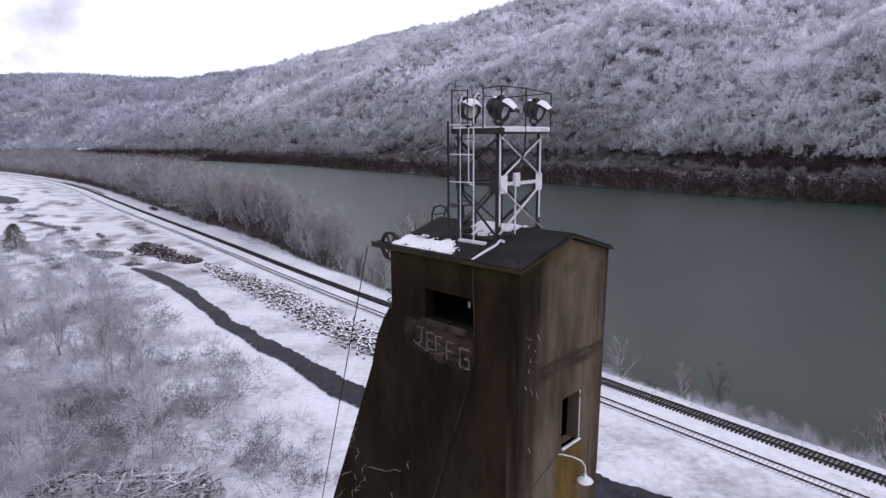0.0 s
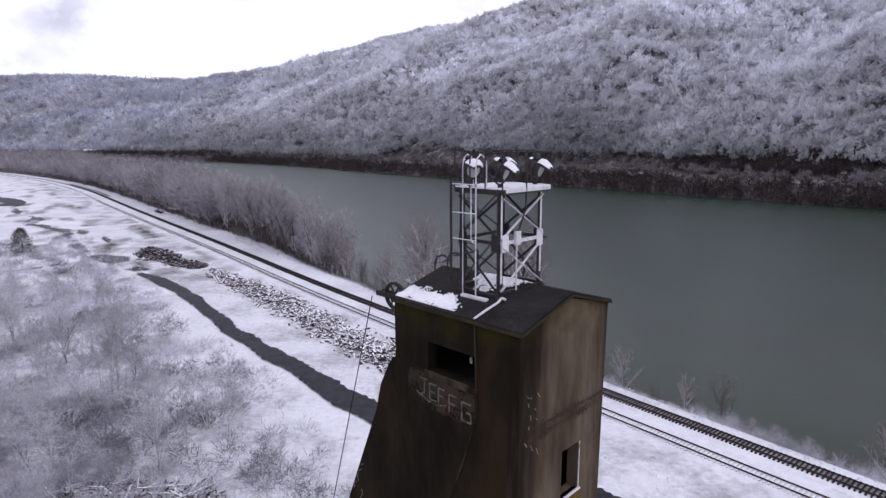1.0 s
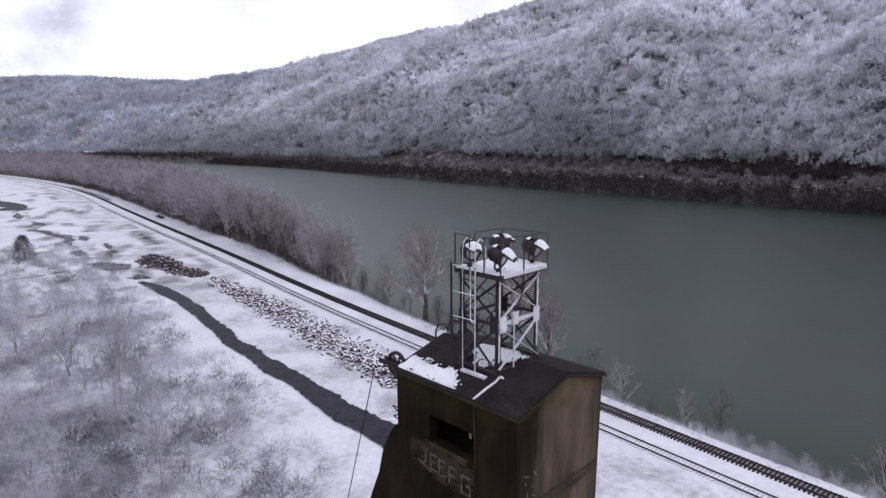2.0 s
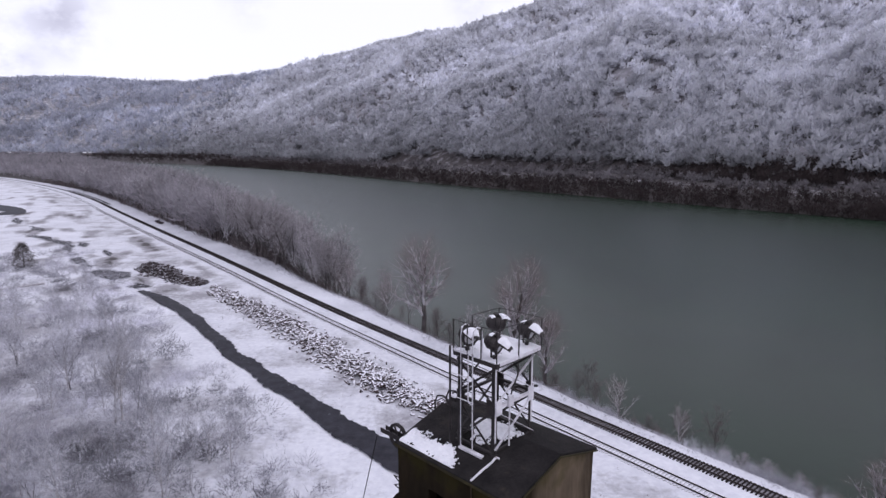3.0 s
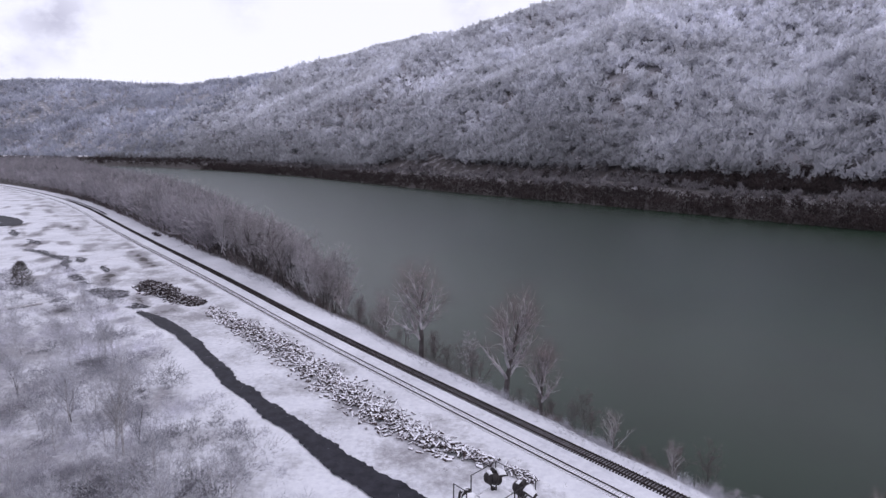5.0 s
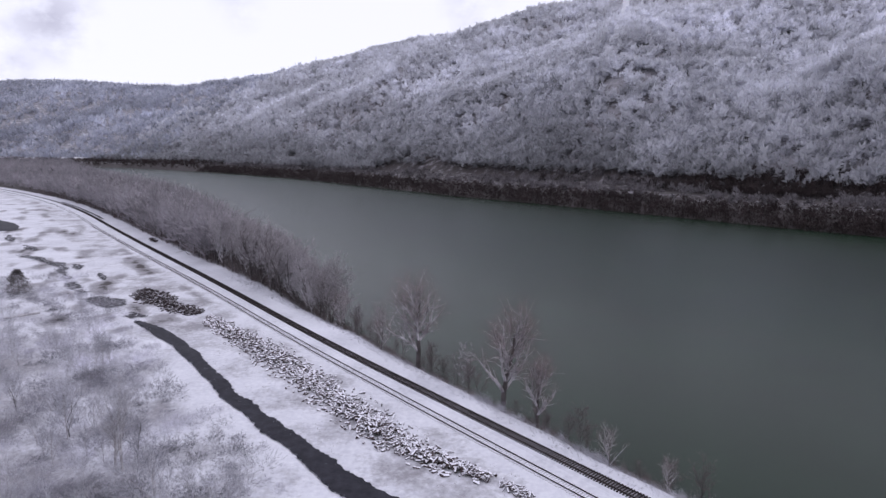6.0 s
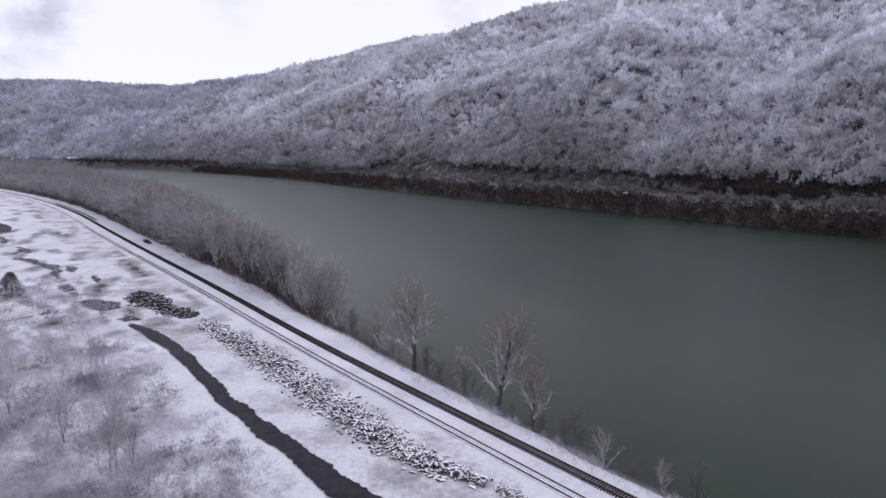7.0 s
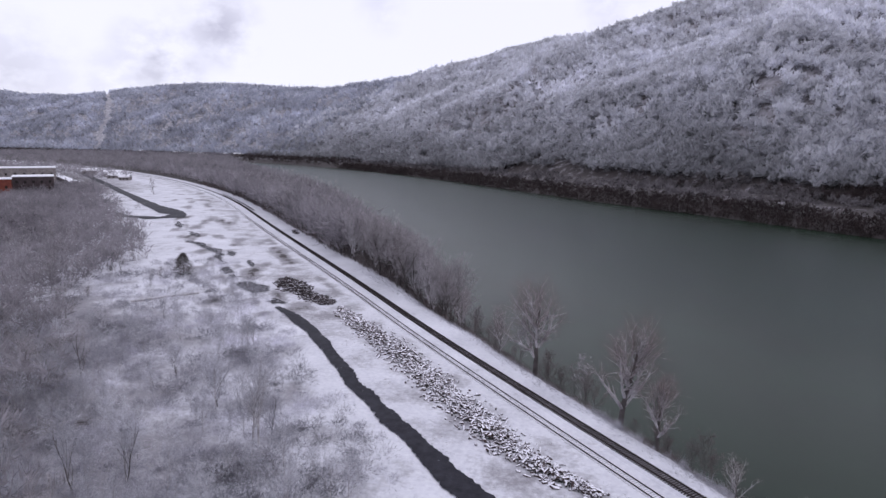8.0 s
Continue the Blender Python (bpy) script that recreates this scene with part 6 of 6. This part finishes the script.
# brown brush and trees of the far bank
s, n = slope_points(5200, (-150, 900), (-3, 20), 89)
far_woods("bank_woods", "dark brown bare brush on the far bank", s, n, g.uniform(3.0, 7.5, len(s)), 0.42, 36, 0.024, M_BROWN, 90, low=0.05)
s, n = slope_points(2600, (-150, 360), (84, 118), 91, lambda s, d: np.clip(lattice(s / 60, d / 25, 77) * 2.6 - 0.5, 0, 1) * np.clip((s - 60) / 60, 0.3, 1))
far_woods("bank_woods", "dark brown bare woods along the far terrace", s, n, g.uniform(6, 10, len(s)), 0.36, 44, 0.022, M_BROWN, 92)
s, n = slope_points(3000, (-150, 1300), (20, 112), 93, lambda s, d: np.clip(lattice(s / 25, d / 20, 78) * 1.5 - 0.2, 0, 1))
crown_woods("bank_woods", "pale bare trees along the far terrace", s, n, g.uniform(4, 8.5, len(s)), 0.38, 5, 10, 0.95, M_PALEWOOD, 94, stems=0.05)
s, n = slope_points(1800, (900, 2500), (1, 70), 95)
far_woods("bank_woods", "dark brown bare trees on the far river bend", s, n, g.uniform(7, 13, len(s)), 0.38, 20, 0.045, M_BROWN, 96)
# trees that close the near side in the distance
g2 = np.random.default_rng(97)
s = np.concatenate((g2.uniform(170, 460, 1500), g2.uniform(430, 1900, 5200)))
n = 7 + g2.random(len(s)) * (14 + shore_shift(s))
far_woods("riverside_woods", "bare brown woods along the near bank far off", s, n, g.uniform(11, 17, len(s)), 0.26, 30, 0.020, M_GREYWOOD, 98)
s, n = g2.uniform(620, 1700, 3000), g2.uniform(-330, -30, 3000)
far_woods("valley_woods", "bare woods around the far houses", s, n, g.uniform(8, 13, len(s)), 0.36, 26, 0.024, M_GREYWOOD, 99)
s, n = g2.uniform(-5, 520, 7000), g2.uniform(-190, -50, 7000)
ok = n < woods_edge(s) - g2.uniform(0, 9, len(s)) - 9 * (lattice(s / 14, n / 14, 46) > 0.62)
far_woods("valley_woods", "bare grey woods behind the yard", s[ok], n[ok], g.uniform(5, 9, ok.sum()), 0.34, 42, 0.021, M_GREYWOOD, 100)


# dark conifer in the yard
def conifer(x, y, h, seed):
    rng_ = random.Random(seed)
    t = thing("conifer", "tall dark evergreen at the foot of the far hill" if h > 10 else "small dark evergreen in the snowy yard", "tree", Matrix.Translation((x, y, spot(x, y))))
    bm = bmesh.new()
    bmesh.ops.create_cone(bm, segments=8, radius1=0.16, radius2=0.03, depth=h, matrix=Matrix.Translation((0, 0, h / 2 - 0.1)))
    part("trunk", bm, M_BARK, t)
    vs, fs = [], []
    for _ in range(3600):
        f = rng_.random()
        a = rng_.uniform(0, 6.3)
        full = h * (0.34 if h > 10 else 0.5) * min(1.0, 0.5 + 4 * f) * (1 - f) ** 0.6 * (1 + 0.35 * math.sin(3 * a + 9 * f) * math.sin(2 * a + 23 * f))
        r = full * rng_.random() ** 0.4
        p = Vector((math.cos(a) * r, math.sin(a) * r, h * f))
        w = Vector((math.cos(a + rng_.gauss(0, 0.7)), math.sin(a + rng_.gauss(0, 0.7)), rng_.gauss(0.15, 0.5))).normalized() * rng_.uniform(0.3, 0.9)
        sd = w.orthogonal().normalized() * rng_.uniform(0.02, 0.05)
        o = len(vs)
        vs += [p - sd, p + sd, p + w]
        fs.append((o, o + 1, o + 2))
    part_of("crown", mesh_of("crown", vs, fs, M_FIR), t)


conifer(-103.4, 142.0, 6.0, 3)
conifer(-1210, 1462, 27.0, 4)
conifer(-1236, 1480, 20.0, 5)
rng = random.Random(33)
for x, y, size in ((-107.6, 138.2, 0.55), (-108.8, 136.4, 0.45), (-106.2, 135.6, 0.4), (-110.3, 116.2, 0.5), (-109.2, 114.8, 0.4)):
    plant(SMALL[1], x, y, spot(x, y) - 0.2, rng.uniform(0, 6), size, "low dark leafless shrub in the snowy yard", "yard shrubs", "shrub")
pole = thing("fallen_pole", "grey weathered pole lying in the snow", "pole", Matrix.Translation((-91.7, 119.1, spot(-91.7, 119.1))))
bm = bmesh.new()
rod(bm, [(-5.0, -5.5, 0.25), (-1.5, -1.4, 0.22), (2, 2.3, 0.26), (5.0, 5.5, 0.24)], 0.20, 8)
part("log", bm, M_BARK_F, pole)


# ---- distant buildings ----
def block_house(name, label, x, y, turn, w, d, h, wall, roof_rise, windows):
    """A building of w by d with eaves at h, a snowy roof and rows of windows with depth."""
    z = spot(x, y)
    b = thing(name, label, "building", Matrix.Translation((x, y, z - 0.5)) @ Matrix.Rotation(turn, 4, "Z"))
    bm = bmesh.new()
    box(bm, (-w / 2, -d / 2, 0), (w / 2, d / 2, h + 0.5))
    part("wall", bm, wall, b)
    bm = bmesh.new()
    if roof_rise > 0:
        prof = [(-d / 2 - 0.5, h + 0.4), (0, h + roof_rise + 0.4), (d / 2 + 0.5, h + 0.4), (d / 2 + 0.5, h + 0.65), (0, h + roof_rise + 0.75), (-d / 2 - 0.5, h + 0.65)]
        lo = [bm.verts.new((-w / 2 - 0.4, p, q)) for p, q in prof]
        hi = [bm.verts.new((w / 2 + 0.4, p, q)) for p, q in prof]
        bm.faces.new(lo)
        bm.faces.new(hi[::-1])
        for i in range(6):
            bm.faces.new((lo[(i + 1) % 6], lo[i], hi[i], hi[(i + 1) % 6]))
        bmesh.ops.recalc_face_normals(bm, faces=bm.faces)
    else:
        box(bm, (-w / 2 - 0.4, -d / 2 - 0.4, h + 0.5), (w / 2 + 0.4, d / 2 + 0.4, h + 1.1), 0.05)
    part("roof", bm, M_SNOW, b, "snow-covered roof")
    for row in range(windows[1]):
        for k in range(windows[0]):
            x0 = -w / 2 + (k + 0.5) * w / windows[0]
            z0 = 1.2 + row * (h - 0.5) / windows[1]
            bm = bmesh.new()
            box(bm, (x0 - 0.7, -d / 2 - 0.06, z0), (x0 + 0.7, -d / 2 + 0.1, z0 + 1.6))
            part("window", bm, M_DARK, b, "dark window")
    return b


block_house("warehouse", "brown brick warehouse, shadow in its wall colour, with a snowy flat roof", -344, 324, radians(46), 22, 20, 13, M_SHADED_BROWN, 0, (5, 3))
block_house("warehouse", "red brick warehouse end with a snowy roof", -349, 302, radians(46), 16, 16, 12, M_BRICK, 0, (3, 2))
block_house("warehouse", "pale warehouse behind with a snowy flat roof", -400, 366, radians(46), 44, 24, 16, M_SIDING, 0, (8, 3))
block_house("shed", "long low shed with a snow-covered roof", -440, 446, radians(-39.7), 140, 6, 3.5, M_SHADED_BROWN, 1.0, (14, 1))


def low_wall(label, a, b, rise, cap):
    """A thick retaining wall from a to b, its coping under snow."""
    w = thing("retaining_wall", label, "wall", Matrix.Translation((*a, spot(*a) - 0.3)) @ Matrix.Rotation(math.atan2(b[1] - a[1], b[0] - a[0]), 4, "Z"))
    run = math.hypot(b[0] - a[0], b[1] - a[1])
    bm = bmesh.new()
    box(bm, (0, -0.4, 0), (run, 0.4, rise), 0.05)
    for k in range(int(run / 6) + 1):
        box(bm, (k * 6 - 0.3, -0.6, 0), (k * 6 + 0.3, -0.4, rise - 0.3), 0.03)
    part("body", bm, M_SHADED_BROWN, w)
    bm = bmesh.new()
    box(bm, (-0.2, -0.5, rise), (run + 0.2, cap, rise + 0.35), 0.12)
    part("snow_cap", bm, M_SNOW, w, "snow lying on the coping")


low_wall("dark retaining wall with a thick snow cap", (-318, 334), (-254, 279), 2.0, 1.4)
low_wall("low dark wall with a little snow", (-252, 277), (-222, 252), 1.8, 0.5)
FAR_HOMES = [(*(float(c) for c in place(s, far_shore(s) + d)), 0.9, w, h) for s, d, w, h in ((1330, 60, 30, 7), (1480, 50, 34, 6), (1560, 60, 26, 7), (1700, 70, 40, 8), (1400, 75, 22, 6))]
for x, y, turn, w, h in ((-440, 505, 0.5, 12, 3), (-462, 528, 0.6, 16, 4), (-412, 486, 0.4, 9, 3), (-520, 560, 0.7, 14, 4), *FAR_HOMES):
    block_house("house", "small snow-roofed house in the valley", x, y, turn, w, 9, h, M_SIDING, 2.4, (3, 1))


# ---- the plan becomes metres ----
def to_metres():
    done = set()
    for ob in scene.objects:
        if ob.type in {"CAMERA", "LIGHT"}:
            continue
        ob.location = ob.location * UNIT
        if ob.type == "MESH" and ob.data.name not in done:
            done.add(ob.data.name)
            ob.data.transform(Matrix.Scale(UNIT, 4))


to_metres()
